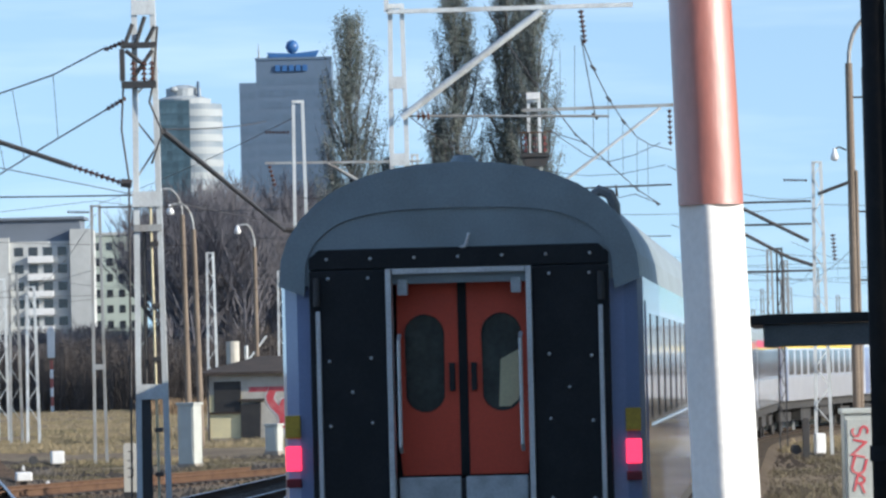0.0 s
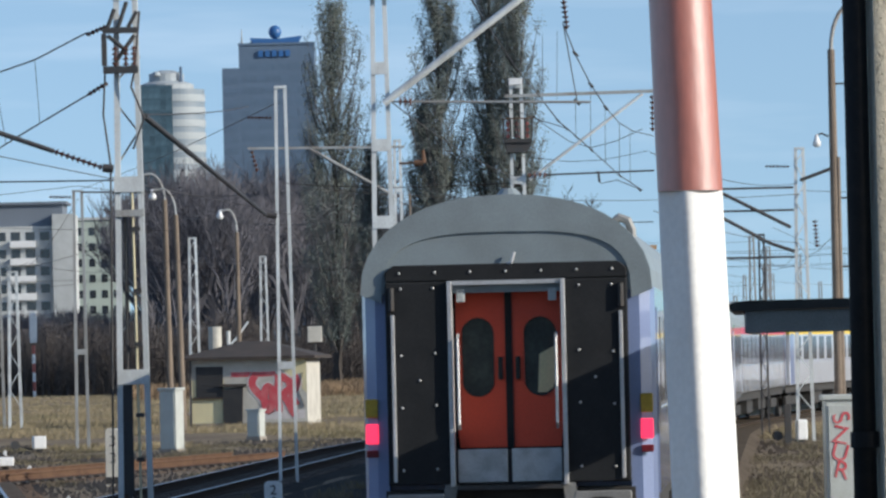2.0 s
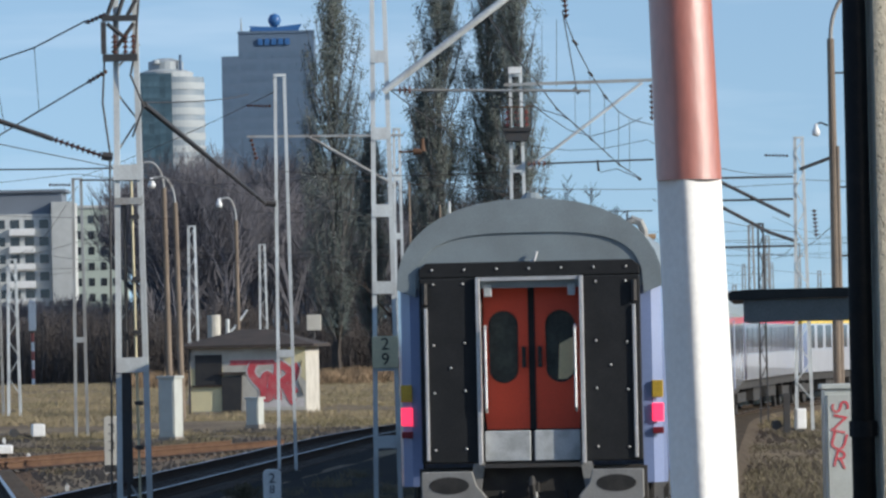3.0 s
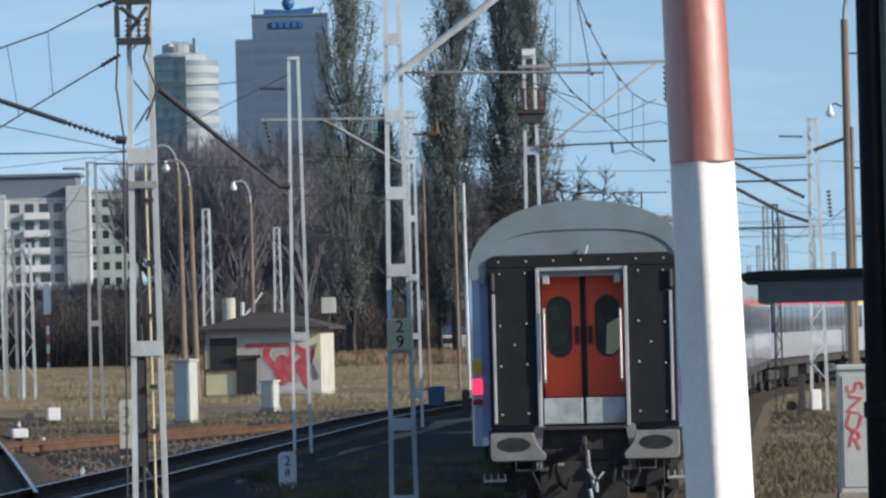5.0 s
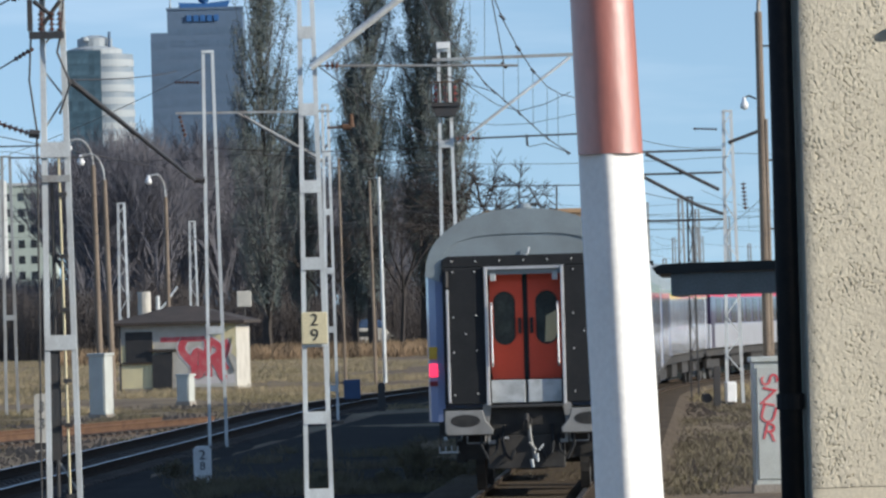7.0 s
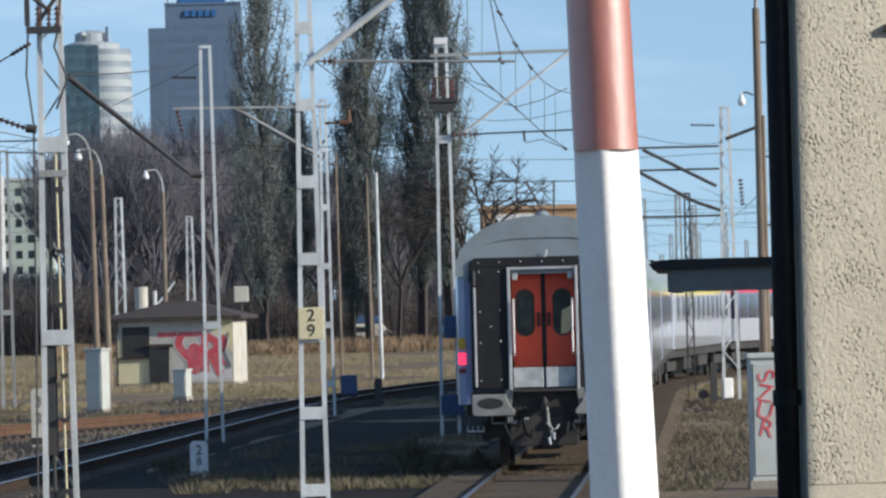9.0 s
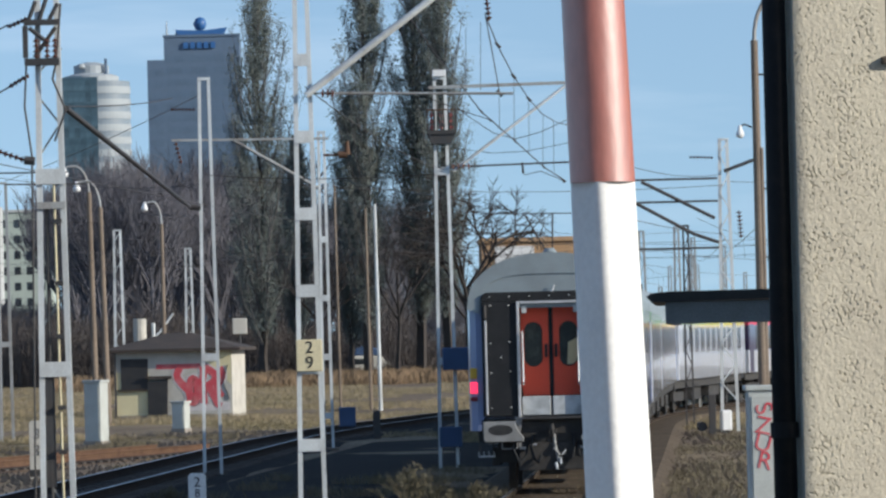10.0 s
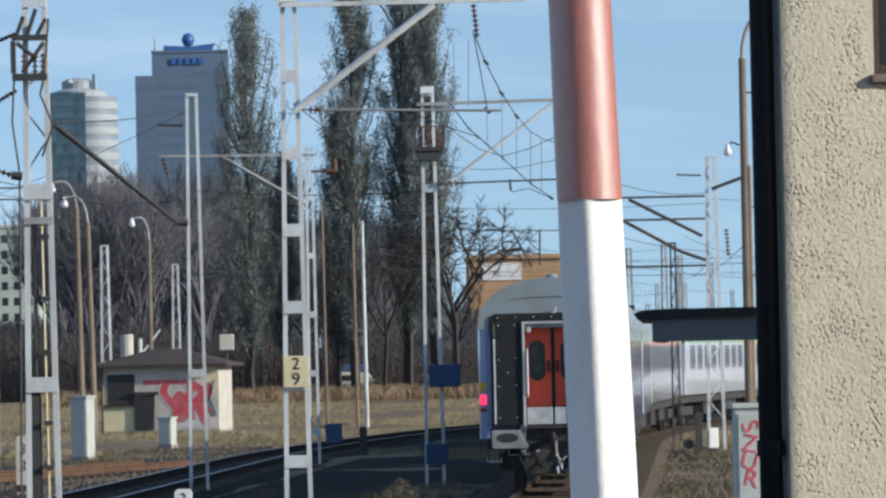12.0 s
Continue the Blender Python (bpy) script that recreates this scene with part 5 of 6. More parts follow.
# ---- hut with graffiti ----
def hut():
    t = thing("trackside_hut", "cream rendered hut with red graffiti and dark felt roof", "hut", pose(-10.05, 208.6, GZ, 0, 0, -8))
    W, D, H = 4.9, 3.4, 2.85
    part("front_wall", Build().box(0, 0, 0, W, 0.25, H), M_WHITEWASH, t, "dirty whitewashed wall")
    part("side_wall", Build().box(W - 0.25, 0.25, 0, W, D, H), M_WHITEWASH, t)
    part("side_wall", Build().box(0, 0.25, 0, 0.25, D, H), M_CREAM, t)
    part("back_wall", Build().box(0.25, D - 0.25, 0, W - 0.25, D, H), M_CREAM, t)
    part("cream_dado", Build().box(0.03, -0.012, 0.05, 1.45, -0.002, 1.9), M_CREAM, t, "faded cream painted patch")
    part("cream_corner", Build().add([(W - 1.1, -0.008, 2.3), (W - 0.02, -0.008, 1.3), (W - 0.02, -0.008, 2.8), (W - 0.6, -0.008, 2.75)], [(0, 1, 2, 3)]), M_CREAM, t)
    part("plinth", Build().box(-0.04, -0.05, -0.2, W + 0.04, -0.013, 0.12), M_CONC, t)
    part("downpipe", Build().tube((0.06, -0.06, 0.0), (0.06, -0.06, H), 0.045), M_DARKSTEEL, t)
    r = Build()
    o = 0.42
    e, rh = H - 0.02, H + 0.62
    r.add([(-o, -o, e), (W + o, -o, e), (W + o, D + o, e), (-o, D + o, e), (1.9, D / 2, rh), (W - 1.9, D / 2, rh), (-o, -o, e - 0.12), (W + o, -o, e - 0.12), (W + o, D + o, e - 0.12), (-o, D + o, e - 0.12)],
          [(0, 1, 5, 4), (1, 2, 5), (2, 3, 4, 5), (3, 0, 4), (0, 6, 7, 1), (1, 7, 8, 2), (2, 8, 9, 3), (3, 9, 6, 0), (6, 9, 8, 7)])
    part("roof", r, M_HUT_ROOF, t, "low hipped felt roof")
    wn_ = part("window", Build().box(0.28, -0.05, 1.2, 1.42, -0.014, 2.45), M_TAR, t, "boarded-up dark window", bevel=0.01)
    part("window_sill", Build().box(0.15, -0.12, 1.12, 1.37, 0.0, 1.2), M_BOARD, wn_)
    p = part("porch", Build().prism([(1.4, 0.0), (2.2, 0.0), (2.25, 1.6), (1.4, 1.5)], -0.12, -0.06), M_TAR, t, "dark tarred lean-to")
    part("porch_roof", Build().box(1.3, -0.2, 1.62, 2.4, 0.0, 1.72), M_HUT_ROOF, p)
    # graffiti: rounded red letters with pale outlines and a black arrow
    def ribbon(pts, w, y):
        """A flat brush stroke of width w on the wall."""
        b = Build()
        left, right = [], []
        for k, (x, z) in enumerate(pts):
            x0, z0 = pts[max(k - 1, 0)]
            x1, z1 = pts[min(k + 1, len(pts) - 1)]
            d = math.hypot(x1 - x0, z1 - z0) or 1
            nx, nz = -(z1 - z0) / d * w / 2, (x1 - x0) / d * w / 2
            left.append((x + nx, y, z + nz))
            right.append((x - nx, y, z - nz))
        n = len(pts)
        b.add(left + right, [(k, k + 1, n + k + 1, n + k) for k in range(n - 1)])
        return b

    def bend(f, n=16):
        return [f(k / n) for k in range(n + 1)]

    strokes = [
        bend(lambda u: (2.62 - 0.26 * math.sin(u * 5.2 + 0.5), 2.05 - 1.5 * u)),
        bend(lambda u: (2.98 + 0.16 * math.cos(u * 6.28), 1.1 + 0.5 * math.sin(u * 6.28))),
        bend(lambda u: (3.34 + 0.05 * math.sin(9 * u), 2.1 - 1.55 * u)),
        bend(lambda u: (3.42 + 0.42 * math.sin(3.1 * u), 2.05 - 0.85 * u)),
        bend(lambda u: (3.5 + 0.55 * u, 1.2 - 0.75 * u + 0.1 * math.sin(6 * u))),
        bend(lambda u: (4.0 + 0.1 * math.sin(7 * u), 2.0 - 1.2 * u)),
    ]
    strokes = [[((x - 2.36) * 1.08 + 2.62, z) for x, z in pts] for pts in strokes]
    for pts in strokes:
        part("graffiti_outline", ribbon(pts, 0.44, -0.012), M_GRAF_PALE, t)
    for k, pts in enumerate(strokes):
        part("graffiti_stroke", ribbon(pts, 0.30, -0.018 - 0.0008 * k), M_GRAF_RED, t)
    part("graffiti_band", Build().box(1.75, -0.012, 2.0, 3.6, -0.004, 2.2), M_GRAF_RED, t)
    part("graffiti_arrow", Build().beam((4.75, -0.026, 2.15), (4.55, -0.026, 1.4), 0.004, 0.07, (0, 1, 0)).beam((4.55, -0.026, 1.4), (4.8, -0.026, 0.7), 0.004, 0.07, (0, 1, 0)), M_GRAF_DARK, t)
    part("graffiti_base", Build().box(2.5, -0.012, 0.25, 4.8, -0.004, 0.6), M_GRAF_PALE, t)
    return t


hut()
box_pole = thing("loudspeaker_box", "beige steel box on a thin pole behind the hut", "box", pose(-5.2, 224, GZ))
part("pole", Build().tube((0, 0, 0), (0, 0, 3.4), 0.05), M_DARKSTEEL, box_pole)
part("case", Build().box(-0.32, -0.2, 3.4, 0.32, 0.2, 4.1), M_WHITEWASH, box_pole, bevel=0.03)
vent = thing("vent_pipes", "pale ventilation pipes behind the hut", "pipes", pose(-9.7, 226, GZ))
part("tank", Build().tube((0, 0, 0), (0, 0, 4.2), 0.3, n=12), M_WHITEWASH, vent)
part("pipe", Build().path([(0.3, 0, 3.0), (0.9, 0, 3.6), (1.5, 0, 4.4)], 0.05), M_MAST, vent)
part("pipe", Build().path([(0.6, 0, 0), (0.6, 0, 4.0)], 0.09), M_MAST, vent)


# ---- trackside boxes, posts and signs ----
def cabinet(x, y, w, d, h, label, turn=0.0, m=M_CAB):
    t = thing("relay_cabinet", label, "cabinet", pose(x, y, GZ, 0, 0, turn), "trackside cabinets")
    part("body", Build().box(-w / 2, 0, 0, w / 2, d, h - 0.08), m, t, bevel=0.015)
    part("lid", Build().box(-w / 2 - 0.04, -0.04, h - 0.08, w / 2 + 0.04, d + 0.04, h), m, t, bevel=0.015)
    part("door", Build().box(-w / 2 + 0.05, -0.02, 0.2, w / 2 - 0.05, -0.002, h - 0.16), m, t, bevel=0.006)
    part("plinth", Build().box(-w / 2 - 0.03, -0.03, -0.2, w / 2 + 0.03, d + 0.03, 0.12), M_CONC, t)
    return t


cabinet(-8.0, 152, 0.55, 0.5, 1.95, "tall pale grey steel relay cabinet", -27)
cabinet(-6.15, 172, 0.48, 0.4, 1.05, "low pale grey steel cabinet", -27)
gc = cabinet(6.23, 76.6, 0.66, 0.5, 2.05, "grey concrete cabinet with red painted letters", 0)
for ch, px, pz, tilt in (("S", -0.10, 1.70, 75), ("Z", -0.11, 1.43, 12), ("U", -0.12, 1.17, 16), ("R", -0.10, 0.90, 14)):
    letters("painted_letter", ch, 0.38, M_GRAF_RED, gc, pose(px, -0.026, pz, 90, tilt, 0))


def small_post(x, y, h, w, label, m, name="marker_post"):
    return solid(name, Build().prism([(-w / 2, -0.15), (w / 2, -0.15), (w / 2, h - 0.06), (w / 2 - 0.04, h), (-w / 2 + 0.04, h), (-w / 2, h - 0.06)], -0.06, 0.06), m, label, "post", "marker posts", bevel=0.01, m=pose(x, y, GZ))


def plated_post(x, y, h, w, label, rows, turn=0):
    t = thing("kilometre_post", label, "post", pose(x, y, GZ, 0, 0, turn), "kilometre posts")
    part("slab", Build().prism([(-w / 2, -0.2), (w / 2, -0.2), (w / 2, h - 0.05), (w / 2 - 0.05, h), (-w / 2 + 0.05, h), (-w / 2, h - 0.05)], -0.06, 0.06), M_WHITEWASH if not rows else M_WHITE, t, bevel=0.01)
    return t


kp = plated_post(-2.83, 88.0, 0.66, 0.31, "white kilometre post with dark figures", True)
letters("figure", "2", 0.24, M_BLACK, kp, pose(0, -0.066, 0.50, 90))
letters("figure", "8", 0.20, M_BLACK, kp, pose(0, -0.066, 0.31, 90))
cp = plated_post(-7.36, 115.5, 1.27, 0.31, "whitewashed concrete post with faded marks", False)
for z in (0.98, 0.60):
    part("faded_mark", Build().path([(-0.05, -0.064, z + 0.1), (0.05, -0.064, z + 0.1), (0.07, -0.064, z + 0.03), (0.0, -0.064, z), (0.07, -0.064, z - 0.04), (0.04, -0.064, z - 0.11), (-0.06, -0.064, z - 0.1)], 0.014), M_TAR, cp)
part("tar_foot", Build().box(-0.16, -0.07, 0.0, 0.16, -0.062, 0.16), M_TAR, cp)


def ground_signal(x, y, w, h, label):
    t = thing("shunting_lamp", label, "signal", pose(x, y, GZ, 0, 0, 10), "point lamps")
    part("case", Build().box(-w / 2, -w / 2, 0.12, w / 2, w / 2, h), M_WHITE, t, "white enamelled lamp case", bevel=0.04)
    part("foot", Build().box(-0.08, -0.08, -0.1, 0.08, 0.08, 0.12), M_DARKSTEEL, t)
    part("weight_lever", Build().beam((-w / 2, 0, 0.1), (-w / 2 - 0.5, 0, 0.25), 0.06, 0.06).tube((-w / 2 - 0.55, -0.1, 0.26), (-w / 2 - 0.55, 0.1, 0.26), 0.14), M_DARKSTEEL, t)


ground_signal(-12.25, 156.9, 0.40, 0.52, "white square point lamp on the ballast")
ground_signal(-11.2, 132.0, 0.42, 0.36, "white low point lamp on the ballast")
ground_signal(10.35, 143, 0.30, 0.70, "white point lamp beside the curved track")
small_post(9.95, 142.7, 1.15, 0.2, "dark steel post with a pale cap beside the track", M_DARKSTEEL)
small_post(-10.2, 127.3, 0.22, 0.10, "tiny white peg in the gravel", M_WHITE)
small_post(-7.28, 100.3, 0.17, 0.07, "tiny white peg in the gravel", M_WHITE)
small_post(-12.9, 152, 0.2, 0.09, "tiny white peg in the gravel", M_WHITE)
small_post(0.51, 150.2, 0.85, 0.22, "dark post with a pale cap in the shade", M_DARKSTEEL)
bx = thing("blue_case", "dark blue steel equipment case on legs", "case", pose(-0.37, 156, GZ))
part("case", Build().box(-0.26, -0.2, 0.3, 0.26, 0.2, 0.9), M_BLUE_BOX, bx, bevel=0.02)
for sx in (-0.2, 0.2):
    part("leg", Build().box(sx - 0.03, -0.05, -0.1, sx + 0.03, 0.05, 0.3), M_DARKSTEEL, bx)
part("pipe", Build().path([(-0.26, 0, 0.8), (-0.7, 0, 0.82), (-0.7, 0, 0.0)], 0.03), M_DARKSTEEL, bx)


def colour_signal(x, y):
    t = thing("railway_signal", "distant white signal head on a red and white post", "signal", pose(x, y, GZ))
    part("head", Build().prism([(-0.28, 4.3), (0.28, 4.3), (0.3, 6.4), (0.2, 6.75), (-0.2, 6.75), (-0.3, 6.4)], -0.15, 0.15), M_WHITE, t, bevel=0.05)
    for k in range(6):
        part("post_section", Build().tube((0, 0, 0.72 * k - 0.2), (0, 0, 0.72 * k + 0.52), 0.13, n=10), M_SIG_RED if k % 2 else M_WHITE, t)


colour_signal(-31.5, 400)


# ---- the town behind ----
def pane_grid(t, x0, x1, z0, z1, cols, rows, y, material, fx=0.7, fz=0.6, name="window", skip=None):
    """Windows on a facade that faces -y, each an object on one shared mesh."""
    w, h = (x1 - x0) / cols, (z1 - z0) / rows
    me = Build().box(-w * fx / 2, -0.06, -h * fz / 2, w * fx / 2, 0.1, h * fz / 2).mesh(name, material)
    for r in range(rows):
        for c in range(cols):
            if skip and skip(r, c):
                continue
            o = new(name, me)
            o.parent = t
            o.matrix_basis = pose(x0 + w * (c + 0.5), y, z0 + h * (r + 0.5))


def office_tower():
    t = thing("office_tower", "tall blue-grey office tower with a rooftop sign", "tower", pose(0, 1493, GZ))
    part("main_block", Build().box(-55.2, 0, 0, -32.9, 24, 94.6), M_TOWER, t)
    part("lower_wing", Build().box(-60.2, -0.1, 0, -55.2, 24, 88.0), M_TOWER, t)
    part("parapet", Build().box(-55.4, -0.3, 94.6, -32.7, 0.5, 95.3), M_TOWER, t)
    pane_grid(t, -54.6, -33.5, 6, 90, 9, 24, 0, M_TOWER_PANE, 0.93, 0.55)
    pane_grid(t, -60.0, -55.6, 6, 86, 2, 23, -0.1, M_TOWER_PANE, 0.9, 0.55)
    # rooftop emblem and sign: plain shapes
    part("roof_ball", Build().lathe((-44.5, 4, 98.6), [(0.4, -2.0), (1.4, -1.5), (2.0, 0), (1.4, 1.5), (0.4, 2.0)], 14), M_LOGO_BLUE, t, "blue rooftop ball", smooth=True)
    part("roof_wing", Build().prism([(-51, 95.4), (-37.5, 95.4), (-36.5, 97.4), (-44, 96.6), (-52, 97.0)], 3, 4), M_LOGO_BLUE, t)
    for k in range(5):
        part("sign_bar", Build().box(-49.4 + 2.0 * k, -0.6, 91.2, -48.0 + 2.0 * k, -0.1, 93.0), M_LOGO_BLUE, t)
    part("aerial", Build().tube((-54.3, 2, 94.6), (-54.3, 2, 99.5), 0.35, 0.1), M_WT_WHITE, t)
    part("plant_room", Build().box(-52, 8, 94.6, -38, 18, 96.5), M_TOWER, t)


def round_tower():
    t = thing("round_tower", "glass and pale stone tower with a rounded side", "tower", pose(2.6, 1440, GZ))
    part("glass_block", Build().box(-85.2, 0, 0, -75.0, 18, 80.6), M_TEAL_GLASS, t, "dark teal glass front")
    pane_grid(t, -85.0, -75.2, 6, 80, 6, 22, 0, M_TEAL_GLASS, 0.94, 0.85)
    # rounded white side with ribbon windows
    n = 12
    for k in range(21):
        z = 4 + k * 3.6
        for z0, z1, r, m, nm in ((z, z + 2.0, 9.0, M_WT_WHITE, "floor_band"), (z + 2.0, z + 3.6, 8.8, M_RIBBON, "ribbon_window")):
            pts = [(-75.0 + r * math.sin(math.pi / 2 * i / n), 9 - r * math.cos(math.pi / 2 * i / n)) for i in range(n + 1)]
            b = Build()
            b.add([(x, y, z0) for x, y in pts] + [(x, y, z1) for x, y in pts], [(i, i + 1, n + 2 + i, n + 1 + i) for i in range(n)])
            part(nm, b, m, t)
    part("roof_drum", Build().lathe((-77, 8, 79.6), [(7.8, 0), (7.8, 1.5), (5, 2.4), (5, 4.6), (2.0, 5.6)], 20), M_WT_WHITE, t, "pale stepped roof with dishes")
    part("aerial", Build().tube((-72.6, 4, 79), (-72.6, 4, 86), 0.6, 0.4), M_TOWER, t)
    part("roof_dish", Build().lathe((-79.5, 2, 83), [(0.2, 0), (1.2, 0.5), (0.9, 1.5)], 10), M_WT_WHITE, t)


def flats():
    t = thing("apartment_block", "pale prefabricated apartment block with a slate roof storey", "apartment building", pose(0, 747, GZ), "apartment blocks")
    part("wall", Build().box(-92, 0, 0, -55.2, 12, 22.8), M_FLAT, t)
    part("stair_tower", Build().box(-55.6, -1.2, 0, -52.6, 10, 24.5), M_FLAT, t)
    part("stair_tower", Build().box(-67.2, -1.0, 0, -64.6, 0.0, 23.4), M_FLAT, t)
    part("roof_storey", Build().box(-92, 0.8, 22.8, -54.2, 11, 26.0), M_FLAT_ROOF, t)
    part("roof_edge", Build().box(-92.2, 0.3, 26.0, -53.6, 11.4, 26.4), M_FLAT_ROOF, t)
    pane_grid(t, -64.3, -55.8, 2, 22.6, 4, 8, 0, M_GLASS, 0.62, 0.5)
    pane_grid(t, -91, -67.5, 2, 22.6, 11, 8, 0, M_GLASS, 0.62, 0.5)
    for k in range(8):
        part("balcony", Build().box(-61.9, -1.0, 1.6 + 2.58 * k, -58.2, 0.0, 2.6 + 2.58 * k), M_WHITE, t)
    t2 = thing("apartment_block", "pale green apartment block with regular windows", "apartment building", pose(0, 896, GZ), "apartment blocks")
    part("wall", Build().box(-63.5, 0, 0, -54.0, 12, 27.6), M_FLAT_GREEN, t2)
    part("roof_edge", Build().box(-63.7, -0.3, 27.6, -53.8, 12, 28.1), M_FLAT, t2)
    pane_grid(t2, -63, -54.5, 2, 27, 4, 9, 0, M_GLASS, 0.5, 0.5)
    t3 = thing("church_tower", "small brown stone tower top behind the flats", "tower", pose(-84.5, 1000, GZ))
    part("shaft", Build().box(-3, 0, 0, 3, 6, 30), M_ORANGE, t3)
    for x in (-2, 0, 2):
        part("pinnacle", Build().lathe((x, 1, 30), [(0.7, 0), (0.7, 1.5), (0.1, 3.4)], 8), M_ORANGE, t3)
    t4 = thing("brick_building", "long orange brick building with a white panel", "building", pose(0, 597, GZ))
    part("wall", Build().box(14.8, 0, 0, 26.5, 14, 14.4), M_ORANGE, t4)
    part("roof_edge", Build().box(14.6, -0.3, 14.4, 26.7, 14, 14.9), M_ORANGE, t4)
    part("white_panel", Build().box(16.4, -0.15, 11.9, 21.0, -0.02, 13.9), M_WHITE, t4)
    pane_grid(t4, 21.5, 26, 2, 11.5, 2, 3, 0, M_GLASS, 0.5, 0.5)


office_tower()
round_tower()
flats()


# ---- trees ----
def twig(b, p, q, r0, r1):
    """A thin three-sided tapering limb."""
    d = (q - p).normalized()
    a = d.orthogonal().normalized()
    c = d.cross(a)
    ring = [a, a * -0.5 + c * 0.866, a * -0.5 - c * 0.866]
    b.add([p + o * r0 for o in ring] + [q + o * r1 for o in ring], [(0, 1, 4, 3), (1, 2, 5, 4), (2, 0, 3, 5)])


def leaf(b, p, s, rnd):
    """A small folded spray of leaves."""
    u = Vector((rnd.uniform(-1, 1), rnd.uniform(-1, 1), rnd.uniform(-1, 1))).normalized()
    v = u.orthogonal().normalized()
    w = u.cross(v)
    b.add([p - u * s, p + v * s * 0.6, p + u * s, p - v * s * 0.5 + w * s * 0.4], [(0, 1, 2), (0, 2, 3)])


def poplar(x, y, height, width, seed, label, low=0.16, leaves=1.0):
    rnd = random.Random(seed)
    t = thing("poplar_tree", label, "tree", pose(x, y, GZ), "poplars")
    tr, lf, tw = Build(), Build(), Build()
    p = Vector((0, 0, -0.3))
    r = 0.42 * height / 30
    axis = [p]
    n = 14
    for i in range(1, n + 1):
        q = Vector((rnd.uniform(-0.18, 0.18), rnd.uniform(-0.18, 0.18), height * 0.97 * i / n))
        twig(tr, p, q, r * (1 - 0.9 * (i - 1) / n), r * (1 - 0.9 * i / n))
        p = q
        axis.append(q)
    count = int(150 * height / 30)
    for k in range(count):
        f = low + (0.97 - low) * (k + rnd.random()) / count
        z = f * height
        # spindle outline with lumps
        out = width / 2 * (math.sin(math.pi * min(1, (f - low * 0.6) / (1 - low * 0.6)) ** 0.8) ** 0.75) * rnd.uniform(0.45, 1.12) + 0.15
        a = rnd.uniform(0, 2 * math.pi)
        start = Vector((0, 0, z - out * 1.9))
        start.z = max(start.z, height * low * 0.55)
        end = Vector((out * math.cos(a), out * math.sin(a), min(z + out * 0.9, height)))
        mid = start.lerp(end, 0.5) + Vector((out * 0.16 * math.cos(a), out * 0.16 * math.sin(a), -0.25))
        twig(tw, start, mid, 0.075, 0.05)
        twig(tw, mid, end, 0.05, 0.012)
        for j in range(9):
            g = rnd.uniform(0.15, 1.0)
            c = (start.lerp(mid, g * 2) if g < 0.5 else mid.lerp(end, g * 2 - 1))
            d = Vector((rnd.uniform(-0.35, 0.35), rnd.uniform(-0.35, 0.35), rnd.uniform(0.35, 1.1)))
            twig(tw, c, c + d, 0.022, 0.008)
            for _ in range(int(leaves * 32 + rnd.random())):
                leaf(lf, c + d * rnd.uniform(0.2, 1.1) + Vector((rnd.gauss(0, 0.24), rnd.gauss(0, 0.24), rnd.gauss(0, 0.26))), rnd.uniform(0.05, 0.10), rnd)
    part("trunk", tr, M_BARK, t, "dark furrowed trunk")
    tagged(part("branchwork", tw, M_TWIG, t), kind="stuff")
    tagged(part("crown", lf, M_LEAF, t, "thin late-autumn leaves"), kind="stuff")
    return t


poplar(-7.2, 390, 30.4, 6.8, 1, "tall slim poplar with thinning leaves")
poplar(-4.6, 396, 19.0, 3.2, 2, "smaller poplar beside a taller one", 0.25)
poplar(0.9, 389, 34.0, 5.0, 3, "tall slim poplar with thinning leaves")
poplar(-0.4, 393, 22.0, 2.6, 4, "narrow poplar with thinning leaves")
poplar(4.9, 391, 35.5, 4.4, 5, "very tall poplar with thinning leaves")
poplar(6.9, 388, 35.0, 4.2, 6, "very tall poplar with thinning leaves")


def grow(b, rnd, p, d, length, r, depth, spread=0.55, lift=0.12, thin=0.55):
    q = p + d * length
    twig(b, p, q, r, r * 0.62)
    if depth == 0:
        return
    for _ in range(3 if depth > 1 else 4):
        e = (d + Vector((rnd.gauss(0, spread), rnd.gauss(0, spread), rnd.gauss(lift, spread * 0.6)))).normalized()
        grow(b, rnd, p.lerp(q, rnd.uniform(0.55, 1.0)), e, length * rnd.uniform(0.55, 0.78), r * thin, depth - 1, spread, lift, thin)


def bare_tree(x, y, height, seed, label, spread=0.6, r=0.22, m=M_BARK, depth=4, lift=0.22, thin=0.55):
    rnd = random.Random(seed)
    t = thing("bare_tree", label, "tree", pose(x, y, GZ))
    tr, b = Build(), Build()
    top = Vector((rnd.uniform(-0.4, 0.4), 0, height * 0.42))
    twig(tr, Vector((0, 0, -0.3)), top, r, r * 0.7)
    part("trunk", tr, M_BARK, t)
    for _ in range(5):
        grow(b, rnd, top * rnd.uniform(0.75, 1.0), Vector((rnd.gauss(0, 0.6), rnd.gauss(0, 0.6), 0.9)).normalized(), height * 0.24, r * 0.55, depth, spread, lift, thin)
    tagged(part("branchwork", b, m, t, "leafless tangled branches"), kind="stuff")
    return t


